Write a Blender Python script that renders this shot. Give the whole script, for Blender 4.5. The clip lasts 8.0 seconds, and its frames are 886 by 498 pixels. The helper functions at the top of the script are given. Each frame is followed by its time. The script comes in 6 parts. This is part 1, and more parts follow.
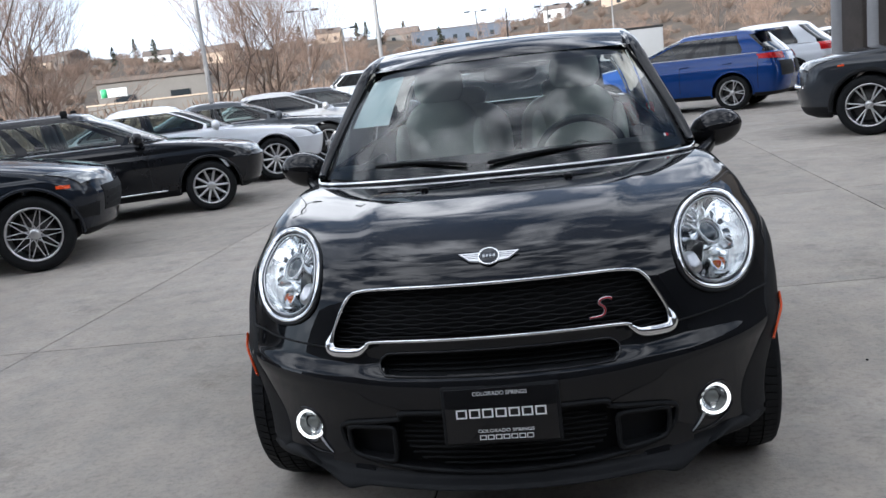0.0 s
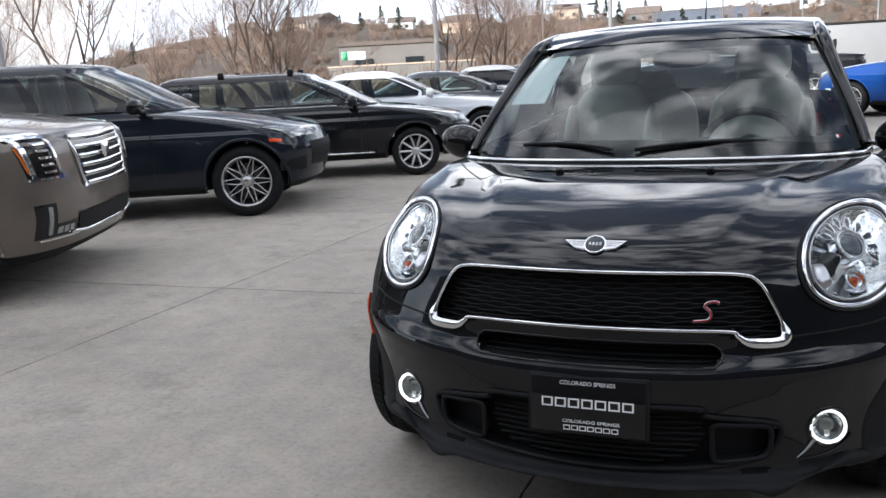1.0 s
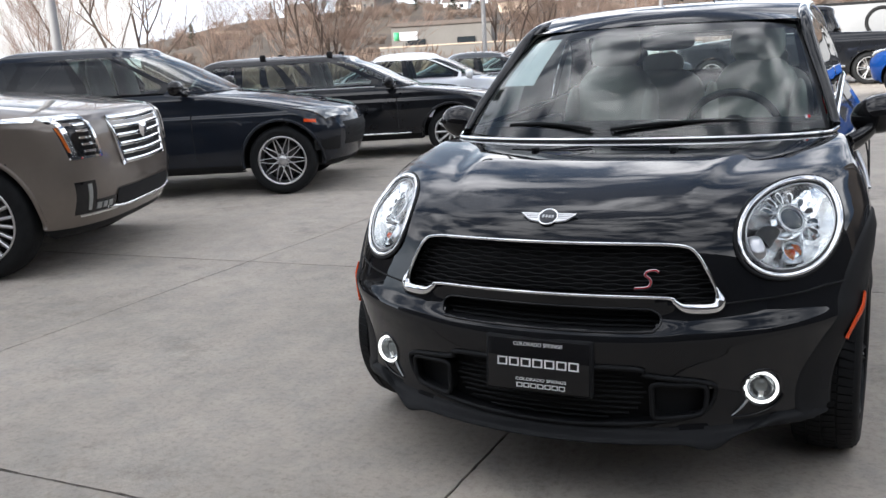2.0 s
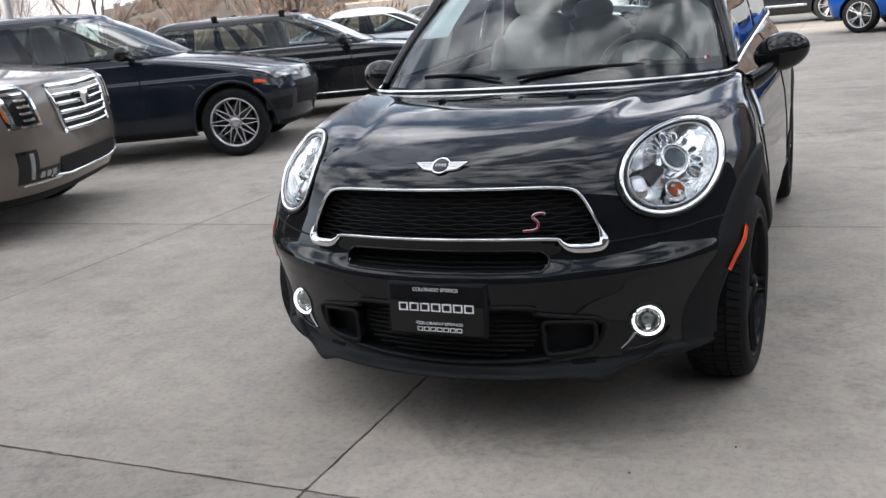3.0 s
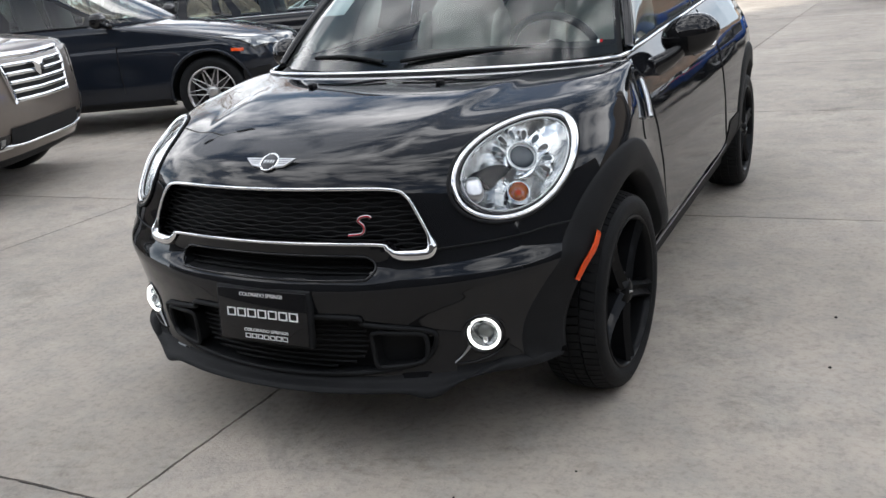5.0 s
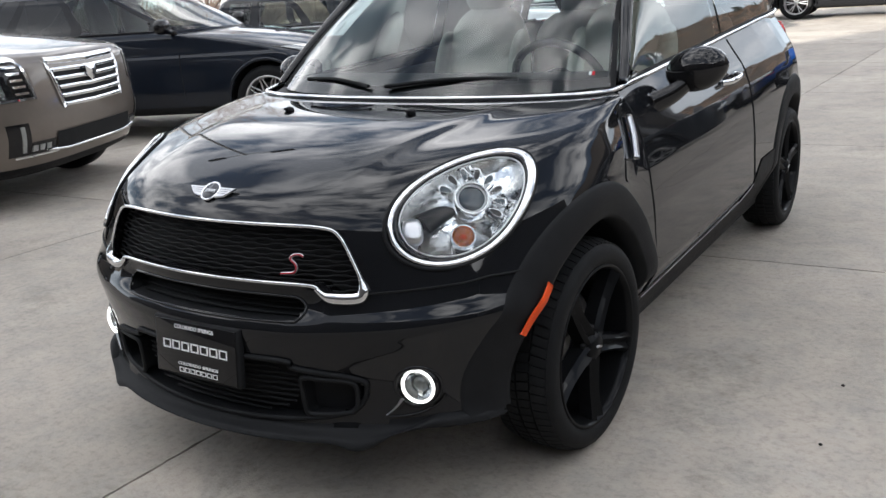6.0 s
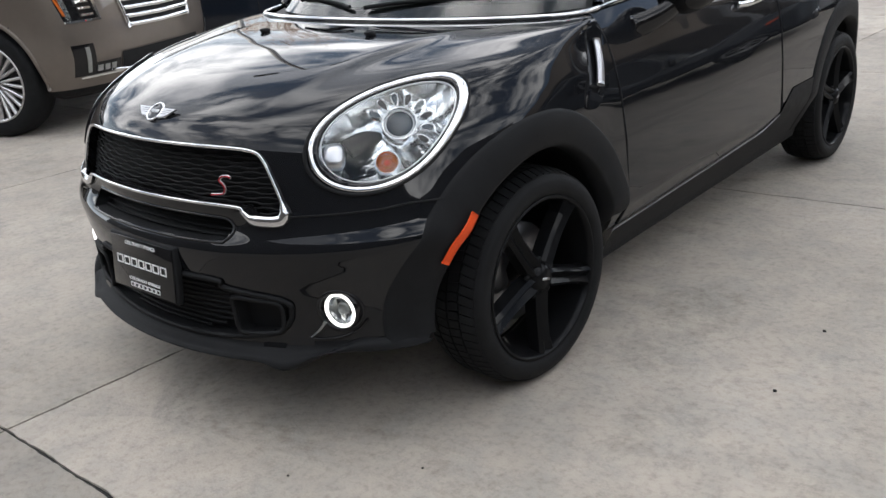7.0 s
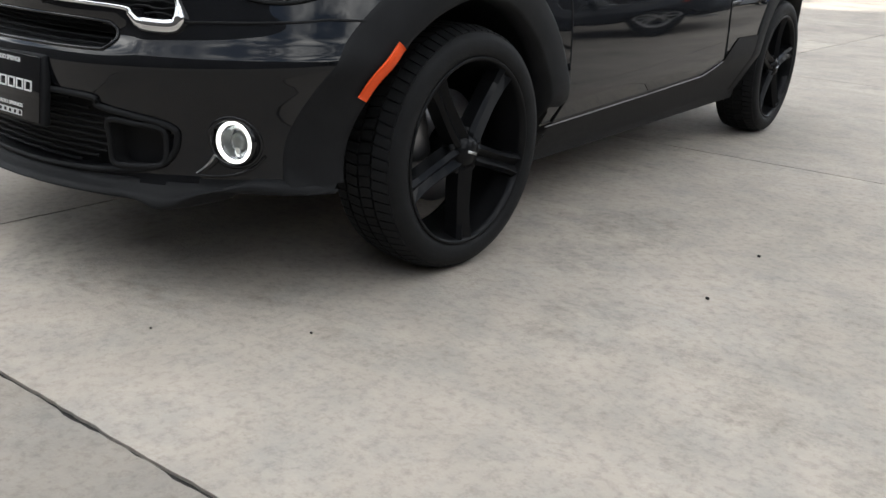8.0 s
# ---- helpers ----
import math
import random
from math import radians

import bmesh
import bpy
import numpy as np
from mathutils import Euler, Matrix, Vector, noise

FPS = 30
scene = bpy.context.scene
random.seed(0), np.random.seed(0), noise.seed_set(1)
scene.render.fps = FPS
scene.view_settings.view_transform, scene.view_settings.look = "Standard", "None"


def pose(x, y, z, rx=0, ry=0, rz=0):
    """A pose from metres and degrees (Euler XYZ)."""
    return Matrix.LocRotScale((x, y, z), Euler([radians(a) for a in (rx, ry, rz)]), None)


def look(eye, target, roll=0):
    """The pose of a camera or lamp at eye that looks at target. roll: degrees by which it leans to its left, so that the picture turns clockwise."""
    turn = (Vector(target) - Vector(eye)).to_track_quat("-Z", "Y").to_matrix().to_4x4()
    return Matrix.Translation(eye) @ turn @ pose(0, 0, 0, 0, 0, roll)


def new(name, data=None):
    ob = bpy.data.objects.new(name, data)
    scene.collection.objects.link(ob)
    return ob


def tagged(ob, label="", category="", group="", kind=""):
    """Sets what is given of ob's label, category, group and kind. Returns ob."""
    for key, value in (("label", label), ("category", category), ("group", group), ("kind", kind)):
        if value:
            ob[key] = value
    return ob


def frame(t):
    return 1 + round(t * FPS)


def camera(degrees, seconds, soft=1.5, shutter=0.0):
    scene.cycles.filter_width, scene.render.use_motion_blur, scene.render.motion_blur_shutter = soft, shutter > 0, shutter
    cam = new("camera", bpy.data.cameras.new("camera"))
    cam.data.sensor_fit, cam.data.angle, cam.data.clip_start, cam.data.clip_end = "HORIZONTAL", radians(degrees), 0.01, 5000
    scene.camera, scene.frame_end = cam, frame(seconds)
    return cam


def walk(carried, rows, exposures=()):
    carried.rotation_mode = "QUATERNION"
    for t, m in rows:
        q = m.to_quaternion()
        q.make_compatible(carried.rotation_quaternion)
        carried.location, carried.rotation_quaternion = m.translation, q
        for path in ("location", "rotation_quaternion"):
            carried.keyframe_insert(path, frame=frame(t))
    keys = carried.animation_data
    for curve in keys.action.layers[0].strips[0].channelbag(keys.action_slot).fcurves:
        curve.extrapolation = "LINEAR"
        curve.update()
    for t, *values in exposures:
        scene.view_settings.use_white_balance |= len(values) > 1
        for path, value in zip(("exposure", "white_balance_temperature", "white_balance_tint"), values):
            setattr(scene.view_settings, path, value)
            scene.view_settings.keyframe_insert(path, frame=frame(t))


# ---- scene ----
cam = camera(53.9, 8.0)
PATH = [
    (0, (0.193, -2.147, 1.368), (-0.069, -0.204, 0.975), -6.6),
    (0.5, (0.346, -2.077, 1.346), (-0.25, -0.215, 0.925), -4.5),
    (1, (0.483, -2.078, 1.344), (-0.252, -0.263, 0.94), -3.0),
    (1.2, (0.537, -2.113, 1.34), (-0.236, -0.314, 0.935), -2.5),
    (2.5, (0.963, -2.183, 1.35), (0.102, -0.444, 0.864), -4.0),
    (3, (1.07, -2.155, 1.331), (0.264, -0.407, 0.789), -5.6),
    (3.5, (1.142, -2.042, 1.326), (0.412, -0.274, 0.741), -5.8),
    (4, (1.226, -1.902, 1.354), (0.526, -0.116, 0.786), -7.0),
    (4.2, (1.28, -1.856, 1.35), (0.58, -0.077, 0.763), -7.0),
    (5.3, (1.602, -1.622, 1.322), (0.662, 0.037, 0.717), -5.0),
    (5.5, (1.644, -1.536, 1.314), (0.687, 0.12, 0.728), -4.8),
    (6, (1.775, -1.378, 1.346), (0.724, 0.222, 0.769), -4.0),
    (6.5, (1.996, -1.229, 1.335), (0.813, 0.268, 0.735), -3.5),
    (7, (2.148, -1.079, 1.307), (0.911, 0.318, 0.588), -4.8),
    (7.5, (2.189, -0.985, 1.134), (1.004, 0.409, 0.326), -4.0),
    (7.7, (2.158, -1.0, 0.960), (1.010, 0.466, 0.238), -1.9),
    (8, (2.063, -0.991, 0.835), (0.973, 0.541, 0.155), 3.2),
]
EXPOSURES = [(0.0, 0.97, 5700, 9), (1.0, 1.07, 5860, 10), (2.5, 1.22, 5960, 10), (4.0, 1.30, 6030, 9), (5.5, 1.34, 6080, 9), (6.5, 1.37, 6060, 9), (7.0, 1.46, 6140, 9), (8.0, 1.58, 6200, 7)]
walk(cam, [(t, look(eye, target, roll)) for t, eye, target, roll in PATH], EXPOSURES)

# ---------------------------------------------------------------- world, sun, exposure
SUN_AZ, SUN_EL = radians(204), radians(17)
world = bpy.data.worlds.new("sky_world")
scene.world = world
world.use_nodes = True
wn, wl = world.node_tree.nodes, world.node_tree.links
wn.clear()
w_out = wn.new("ShaderNodeOutputWorld")
w_bg = wn.new("ShaderNodeBackground")
w_sky = wn.new("ShaderNodeTexSky")
w_sky.sky_type = "NISHITA"
w_sky.sun_disc = False
w_sky.sun_elevation = SUN_EL
w_sky.sun_rotation = SUN_AZ
w_sky.dust_density = 1.8
w_sky.ozone_density = 2.4
w_co = wn.new("ShaderNodeTexCoord")
w_map = wn.new("ShaderNodeMapping")
w_map.inputs["Scale"].default_value = (1.0, 1.0, 1.7)
w_no = wn.new("ShaderNodeTexNoise")
w_no.inputs["Scale"].default_value = 4.0
w_no.inputs["Detail"].default_value = 7.0
w_no.inputs["Roughness"].default_value = 0.58
w_no.inputs["Distortion"].default_value = 0.35
w_ramp = wn.new("ShaderNodeValToRGB")
w_ramp.color_ramp.elements[0].position = 0.425
w_ramp.color_ramp.elements[1].position = 0.555
w_ramp.color_ramp.elements[0].color = (0.09, 0.09, 0.09, 1)
# grey undersides and bright tops of the clouds
w_big = wn.new("ShaderNodeTexNoise")
w_big.inputs["Scale"].default_value = 2.1
w_big.inputs["Detail"].default_value = 5.0
w_big.inputs["Distortion"].default_value = 0.6
w_tone = wn.new("ShaderNodeValToRGB")
w_tone.color_ramp.elements[0].position, w_tone.color_ramp.elements[1].position = 0.40, 0.60
w_tone.color_ramp.elements[0].color = (8.5, 8.6, 9.0, 1)
w_tone.color_ramp.elements[1].color = (32.0, 30.6, 29.2, 1)
# pale haze low over the horizon
w_sep = wn.new("ShaderNodeSeparateXYZ")
w_low = wn.new("ShaderNodeMapRange")
w_low.inputs["From Min"].default_value, w_low.inputs["From Max"].default_value = 0.05, 0.26
w_low.inputs["To Min"].default_value, w_low.inputs["To Max"].default_value = 0.85, 0.0
w_haze = wn.new("ShaderNodeMix")
w_haze.data_type = "RGBA"
w_haze.inputs["B"].default_value = (16.0, 17.2, 18.2, 1)
w_mix = wn.new("ShaderNodeMix")
w_mix.data_type = "RGBA"
wl.new(w_co.outputs["Generated"], w_map.inputs["Vector"])
wl.new(w_map.outputs["Vector"], w_no.inputs["Vector"])
wl.new(w_no.outputs["Fac"], w_ramp.inputs["Fac"])
wl.new(w_ramp.outputs["Color"], w_mix.inputs["Factor"])
wl.new(w_sky.outputs["Color"], w_mix.inputs["A"])
wl.new(w_map.outputs["Vector"], w_big.inputs["Vector"])
wl.new(w_big.outputs["Fac"], w_tone.inputs["Fac"])
wl.new(w_tone.outputs["Color"], w_mix.inputs["B"])
wl.new(w_co.outputs["Generated"], w_sep.inputs["Vector"])
wl.new(w_sep.outputs["Z"], w_low.inputs["Value"])
wl.new(w_low.outputs["Result"], w_haze.inputs["Factor"])
wl.new(w_mix.outputs["Result"], w_haze.inputs["A"])
wl.new(w_haze.outputs["Result"], w_bg.inputs["Color"])
wl.new(w_bg.outputs["Background"], w_out.inputs["Surface"])
w_bg.inputs["Strength"].default_value = 0.0535

sun = new("sun", bpy.data.lights.new("sun", "SUN"))
sun.data.energy = 5.0
sun.data.angle = radians(0.6)
sun.data.color = (1.0, 0.9, 0.76)
sun.matrix_world = look(Vector((math.sin(SUN_AZ) * math.cos(SUN_EL), math.cos(SUN_AZ) * math.cos(SUN_EL), math.sin(SUN_EL))) * 80, (0, 0, 0))


# ---------------------------------------------------------------- materials
def surf(name, base, rough=0.5, metal=0.0, coat=0.0, vary=0.12, scale=6.0, bump=0.0, bscale=60.0, second=None, coat_rough=0.03, spec=0.5):
    """A surface with a base colour that wavers at two scales, and a fine relief."""
    m = bpy.data.materials.new(name)
    m.use_nodes = True
    n, l = m.node_tree.nodes, m.node_tree.links
    p = n["Principled BSDF"]
    p.inputs["Roughness"].default_value = rough
    p.inputs["Metallic"].default_value = metal
    p.inputs["Coat Weight"].default_value = coat
    p.inputs["Coat Roughness"].default_value = coat_rough
    p.inputs["Specular IOR Level"].default_value = spec if not coat else 0.0
    p.inputs["Coat IOR"].default_value = 1.42
    co = n.new("ShaderNodeTexCoord")
    a = n.new("ShaderNodeTexNoise")
    a.inputs["Scale"].default_value = scale
    a.inputs["Detail"].default_value = 6
    b = n.new("ShaderNodeTexNoise")
    b.inputs["Scale"].default_value = scale * 9
    b.inputs["Detail"].default_value = 3
    l.new(co.outputs["Object"], a.inputs["Vector"])
    l.new(co.outputs["Object"], b.inputs["Vector"])
    add = n.new("ShaderNodeMath")
    add.operation = "MULTIPLY_ADD"
    add.inputs[1].default_value = 0.4
    l.new(b.outputs["Fac"], add.inputs[0])
    l.new(a.outputs["Fac"], add.inputs[2])
    rng = n.new("ShaderNodeMapRange")
    rng.inputs["From Min"].default_value = 0.45
    rng.inputs["From Max"].default_value = 0.95
    l.new(add.outputs[0], rng.inputs["Value"])
    mix = n.new("ShaderNodeMix")
    mix.data_type = "RGBA"
    lo = [c * (1 - vary) for c in base]
    hi = second if second else [min(1, c * (1 + vary)) for c in base]
    mix.inputs["A"].default_value = (*lo, 1)
    mix.inputs["B"].default_value = (*hi, 1)
    l.new(rng.outputs["Result"], mix.inputs["Factor"])
    l.new(mix.outputs["Result"], p.inputs["Base Color"])
    if bump:
        c = n.new("ShaderNodeTexNoise")
        c.inputs["Scale"].default_value = bscale
        c.inputs["Detail"].default_value = 5
        l.new(co.outputs["Object"], c.inputs["Vector"])
        bp = n.new("ShaderNodeBump")
        bp.inputs["Strength"].default_value = bump
        bp.inputs["Distance"].default_value = 0.01
        l.new(c.outputs["Fac"], bp.inputs["Height"])
        l.new(bp.outputs["Normal"], p.inputs["Normal"])
    return m


def pane(name, tint=(0.8, 0.88, 0.86), gloss=1.0):
    """Clear sheet glass: it lets light through straight and mirrors by its angle."""
    m = bpy.data.materials.new(name)
    m.use_nodes = True
    n, l = m.node_tree.nodes, m.node_tree.links
    n.remove(n["Principled BSDF"])
    t = n.new("ShaderNodeBsdfTransparent")
    t.inputs["Color"].default_value = (*tint, 1)
    g = n.new("ShaderNodeBsdfGlossy")
    g.inputs["Roughness"].default_value = 0.01
    f = n.new("ShaderNodeFresnel")
    f.inputs["IOR"].default_value = 1.55
    k = n.new("ShaderNodeMath")
    k.operation = "MULTIPLY"
    k.inputs[1].default_value = gloss
    k.use_clamp = True
    x = n.new("ShaderNodeMixShader")
    l.new(f.outputs[0], k.inputs[0])
    l.new(k.outputs[0], x.inputs[0])
    l.new(t.outputs[0], x.inputs[1])
    l.new(g.outputs[0], x.inputs[2])
    l.new(x.outputs[0], n["Material Output"].inputs["Surface"])
    return m


def glow(name, colour, power):
    m = bpy.data.materials.new(name)
    m.use_nodes = True
    p = m.node_tree.nodes["Principled BSDF"]
    p.inputs["Base Color"].default_value = (*colour, 1)
    p.inputs["Emission Color"].default_value = (*colour, 1)
    p.inputs["Emission Strength"].default_value = power
    p.inputs["Roughness"].default_value = 0.3
    return m


PAINT = surf("brown_black_metallic_paint", (0.0076, 0.0084, 0.0102), 0.45, 0.08, 1.0, 0.10, 3.0, spec=0.25)
PAINT_BLACK = surf("black_metallic_paint", (0.0095, 0.0105, 0.0130), 0.4, 0.2, 1.0, 0.1, 3.0)
PAINT_BLUEBLACK = surf("blue_black_paint", (0.0110, 0.0145, 0.0220), 0.4, 0.2, 1.0, 0.1, 3.0)
PAINT_BRONZE = surf("bronze_grey_metallic_paint", (0.17, 0.148, 0.130), 0.38, 0.6, 1.0, 0.06, 3.0)
PAINT_WHITE = surf("silver_white_paint", (0.62, 0.65, 0.70), 0.4, 0.2, 1.0, 0.04, 3.0)
PAINT_BLUE = surf("blue_metallic_paint", (0.007, 0.042, 0.190), 0.35, 0.3, 1.0, 0.08, 3.0)
PAINT_GREY = surf("dark_grey_metallic_paint", (0.035, 0.040, 0.048), 0.38, 0.4, 1.0, 0.08, 3.0)
PAINT_SILVER = surf("silver_paint", (0.45, 0.46, 0.48), 0.35, 0.6, 1.0, 0.05, 3.0)
CHROME = surf("chrome", (0.78, 0.79, 0.80), 0.06, 1.0, 0.0, 0.03, 4.0)
SATIN = surf("satin_silver", (0.55, 0.56, 0.58), 0.28, 1.0, 0.0, 0.06, 8.0)
PLASTIC = surf("black_grained_plastic", (0.0105, 0.0112, 0.0124), 0.62, 0.0, 0.0, 0.2, 14.0, 0.12, 500.0, spec=0.16)
GLOSS_BLACK = surf("gloss_black", (0.009, 0.009, 0.010), 0.12, 0.0, 1.0, 0.1, 4.0)
MATT_BLACK = surf("matt_black", (0.0105, 0.0110, 0.0120), 0.7, 0.0, 0.0, 0.2, 10.0, spec=0.2)
RIM_BLACK = surf("satin_black_alloy", (0.0110, 0.0115, 0.0125), 0.30, 0.3, 0.2, 0.12, 8.0)
RUBBER = surf("tyre_rubber", (0.0095, 0.0102, 0.0112), 0.65, 0.0, 0.0, 0.25, 20.0, 0.15, 300.0, spec=0.16)
DISC = surf("dull_brake_disc", (0.055, 0.053, 0.052), 0.5, 0.7, 0.0, 0.2, 12.0)
STEEL = surf("brake_steel", (0.28, 0.28, 0.29), 0.42, 1.0, 0.0, 0.1, 12.0)
ALLOY = surf("silver_alloy", (0.55, 0.55, 0.56), 0.3, 0.9, 0.3, 0.06, 6.0)
GLASS = pane("windscreen_glass", (0.88, 0.95, 0.93), 1.35)
GLASS_SIDE = pane("side_glass", (0.66, 0.75, 0.72), 1.2)
GLASS_DARK = pane("tinted_glass", (0.10, 0.12, 0.12), 1.3)
GLASS_LAMP = pane("lamp_cover", (0.95, 0.97, 0.97), 0.7)
REFLECTOR = surf("lamp_reflector", (0.93, 0.94, 0.95), 0.07, 1.0, 0.0, 0.05, 6.0, 0.30, 26.0)
LENS_CLEAR = surf("clear_fog_lens", (0.30, 0.31, 0.31), 0.08, 0.6, 1.0, 0.15, 40.0)
LENS = surf("projector_lens", (0.045, 0.058, 0.070), 0.05, 0.3, 1.0, 0.2, 10.0)
AMBER = surf("amber_lens", (0.55, 0.13, 0.02), 0.18, 0.0, 0.6, 0.15, 25.0)
AMBER_SIDE = surf("amber_side_lens", (0.72, 0.085, 0.020), 0.25, 0.0, 0.5, 0.12, 25.0)
RED_LENS = surf("red_lens", (0.45, 0.012, 0.015), 0.15, 0.0, 0.8, 0.15, 12.0)
DRL = glow("daytime_light", (1.0, 0.97, 0.90), 0.80)
WHITE = surf("white_print", (0.80, 0.80, 0.80), 0.5, 0, 0, 0.04)
RED_TRIM = surf("red_print", (0.45, 0.03, 0.04), 0.4, 0, 0.3, 0.08)
BADGE_GREY = surf("badge_enamel", (0.05, 0.052, 0.058), 0.25, 0, 0.8, 0.1)
LEATHER = surf("grey_leather", (0.66, 0.65, 0.60), 0.55, 0, 0, 0.10, 9.0, 0.15, 260.0)
LEATHER_DARK = surf("dark_trim", (0.020, 0.021, 0.022), 0.6, 0, 0, 0.15, 9.0, 0.1, 260.0)
HEADLINER = surf("pale_headliner", (0.50, 0.49, 0.46), 0.9, 0, 0, 0.06, 20.0)
PAPER = surf("paper", (0.70, 0.76, 0.77), 0.6, 0, 0, 0.06, 9.0)


def concrete():
    m = surf("broom_finished_concrete", (0.350, 0.318, 0.283), 0.85, 0, 0, 0.14, 0.8, 0.25, 120.0, second=(0.437, 0.400, 0.356))
    n, l = m.node_tree.nodes, m.node_tree.links
    p = n["Principled BSDF"]
    old = p.inputs["Base Color"].links[0].from_socket
    co = n.new("ShaderNodeNewGeometry")
    sp = n.new("ShaderNodeTexNoise")
    sp.inputs["Scale"].default_value = 4.2
    sp.inputs["Detail"].default_value = 9
    sp.inputs["Roughness"].default_value = 0.78
    st = n.new("ShaderNodeTexNoise")
    st.inputs["Scale"].default_value = 38
    st.inputs["Detail"].default_value = 8
    st.inputs["Roughness"].default_value = 0.75
    l.new(co.outputs["Position"], sp.inputs["Vector"])
    l.new(co.outputs["Position"], st.inputs["Vector"])
    r1 = n.new("ShaderNodeValToRGB")
    r1.color_ramp.elements[0].position, r1.color_ramp.elements[1].position = 0.32, 0.56
    r1.color_ramp.elements[0].color = (0.79, 0.815, 0.83, 1)
    r1.color_ramp.elements[1].color = (1.02, 1.0, 0.97, 1)
    l.new(sp.outputs["Fac"], r1.inputs["Fac"])
    r2 = n.new("ShaderNodeValToRGB")
    r2.color_ramp.elements[0].position, r2.color_ramp.elements[1].position = 0.31, 0.52
    r2.color_ramp.elements[0].color = (0.72, 0.71, 0.70, 1)
    l.new(st.outputs["Fac"], r2.inputs["Fac"])
    m1 = n.new("ShaderNodeMix")
    m1.data_type, m1.blend_type = "RGBA", "MULTIPLY"
    m1.inputs["Factor"].default_value = 1
    m2 = n.new("ShaderNodeMix")
    m2.data_type, m2.blend_type = "RGBA", "MULTIPLY"
    m2.inputs["Factor"].default_value = 1
    # tone per slab; near slabs also hold painted shade in it
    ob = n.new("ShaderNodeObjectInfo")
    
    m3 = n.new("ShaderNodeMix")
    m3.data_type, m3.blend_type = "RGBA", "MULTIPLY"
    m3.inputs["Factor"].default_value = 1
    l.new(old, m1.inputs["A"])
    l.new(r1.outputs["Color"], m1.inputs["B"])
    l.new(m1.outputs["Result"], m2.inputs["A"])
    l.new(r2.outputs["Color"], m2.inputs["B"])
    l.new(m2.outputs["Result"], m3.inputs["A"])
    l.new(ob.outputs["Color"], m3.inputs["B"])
    # scattered dark scuffs
    sc = n.new("ShaderNodeTexNoise")
    sc.inputs["Scale"].default_value = 1.15
    sc.inputs["Detail"].default_value = 12
    sc.inputs["Roughness"].default_value = 0.82
    l.new(co.outputs["Position"], sc.inputs["Vector"])
    r4 = n.new("ShaderNodeValToRGB")
    r4.color_ramp.elements[0].position, r4.color_ramp.elements[1].position = 0.35, 0.47
    r4.color_ramp.elements[0].color = (0.66, 0.66, 0.655, 1)
    l.new(sc.outputs["Fac"], r4.inputs["Fac"])
    m4 = n.new("ShaderNodeMix")
    m4.data_type, m4.blend_type = "RGBA", "MULTIPLY"
    m4.inputs["Factor"].default_value = 1
    l.new(m3.outputs["Result"], m4.inputs["A"])
    l.new(r4.outputs["Color"], m4.inputs["B"])
    l.new(m4.outputs["Result"], p.inputs["Base Color"])
    return m


CONCRETE = concrete()
JOINT = surf("joint_dirt", (0.012, 0.011, 0.010), 0.95, 0, 0, 0.3, 8.0, 0.4, 80.0)
EARTH = surf("dry_ground", (0.26, 0.21, 0.15), 0.95, 0, 0, 0.35, 0.05, 0, 8.0, second=(0.36, 0.29, 0.20))
DRY_GRASS = surf("dry_hillside_grass", (0.040, 0.029, 0.020), 0.95, 0, 0, 0.4, 0.06, 0, 8.0, second=(0.092, 0.067, 0.045))
BARK = surf("bark", (0.085, 0.062, 0.050), 0.9, 0, 0, 0.25, 6.0)
TWIG = surf("bare_twigs", (0.210, 0.150, 0.122), 0.9, 0, 0, 0.25, 3.0)
BRUSH = surf("dry_brush", (0.140, 0.103, 0.082), 0.95, 0, 0, 0.35, 0.7)
EVERGREEN = surf("evergreen_needles", (0.022, 0.028, 0.018), 0.9, 0, 0, 0.35, 2.0)
STUCCO = surf("grey_stucco", (0.150, 0.143, 0.136), 0.9, 0, 0, 0.08, 0.7)
STUCCO_TAN = surf("tan_stucco", (0.42, 0.34, 0.27), 0.9, 0, 0, 0.12, 0.4)
ROOFING = surf("roof_shingle", (0.12, 0.10, 0.09), 0.9, 0, 0, 0.2, 1.2)
POLE = surf("galvanised_pole", (0.20, 0.20, 0.205), 0.6, 0.3, 0, 0.1, 2.0)
WHITE_PANEL = surf("white_panel", (0.62, 0.64, 0.66), 0.5, 0, 0, 0.05, 0.8)
TRAILER_PANEL = surf("pale_trailer_panel", (0.19, 0.20, 0.215), 0.5, 0, 0, 0.05, 0.8)
GREEN_SIGN = surf("green_sign", (0.05, 0.35, 0.15), 0.5, 0, 0, 0.1, 2.0)
BLUE_WALL = surf("blue_grey_wall", (0.075, 0.092, 0.125), 0.8, 0, 0, 0.15, 0.3)
DARK_WALL = surf("dark_cladding", (0.045, 0.040, 0.036), 0.6, 0, 0, 0.15, 0.5)
CLAD = surf("brown_grey_cladding", (0.050, 0.042, 0.037), 0.7, 0, 0, 0.25, 3.0)
DARK_GLAZING = surf("dark_glazing", (0.02, 0.025, 0.03), 0.12, 0, 0, 0.15, 0.6)


# ---------------------------------------------------------------- mesh helpers
def mesh_of(name, verts, faces, smooth=True):
    me = bpy.data.meshes.new(name)
    me.from_pydata([tuple(map(float, v)) for v in verts], [], [tuple(int(i) for i in f) for f in faces])
    me.validate()
    if smooth:
        me.polygons.foreach_set("use_smooth", [True] * len(me.polygons))
    me.update()
    return me


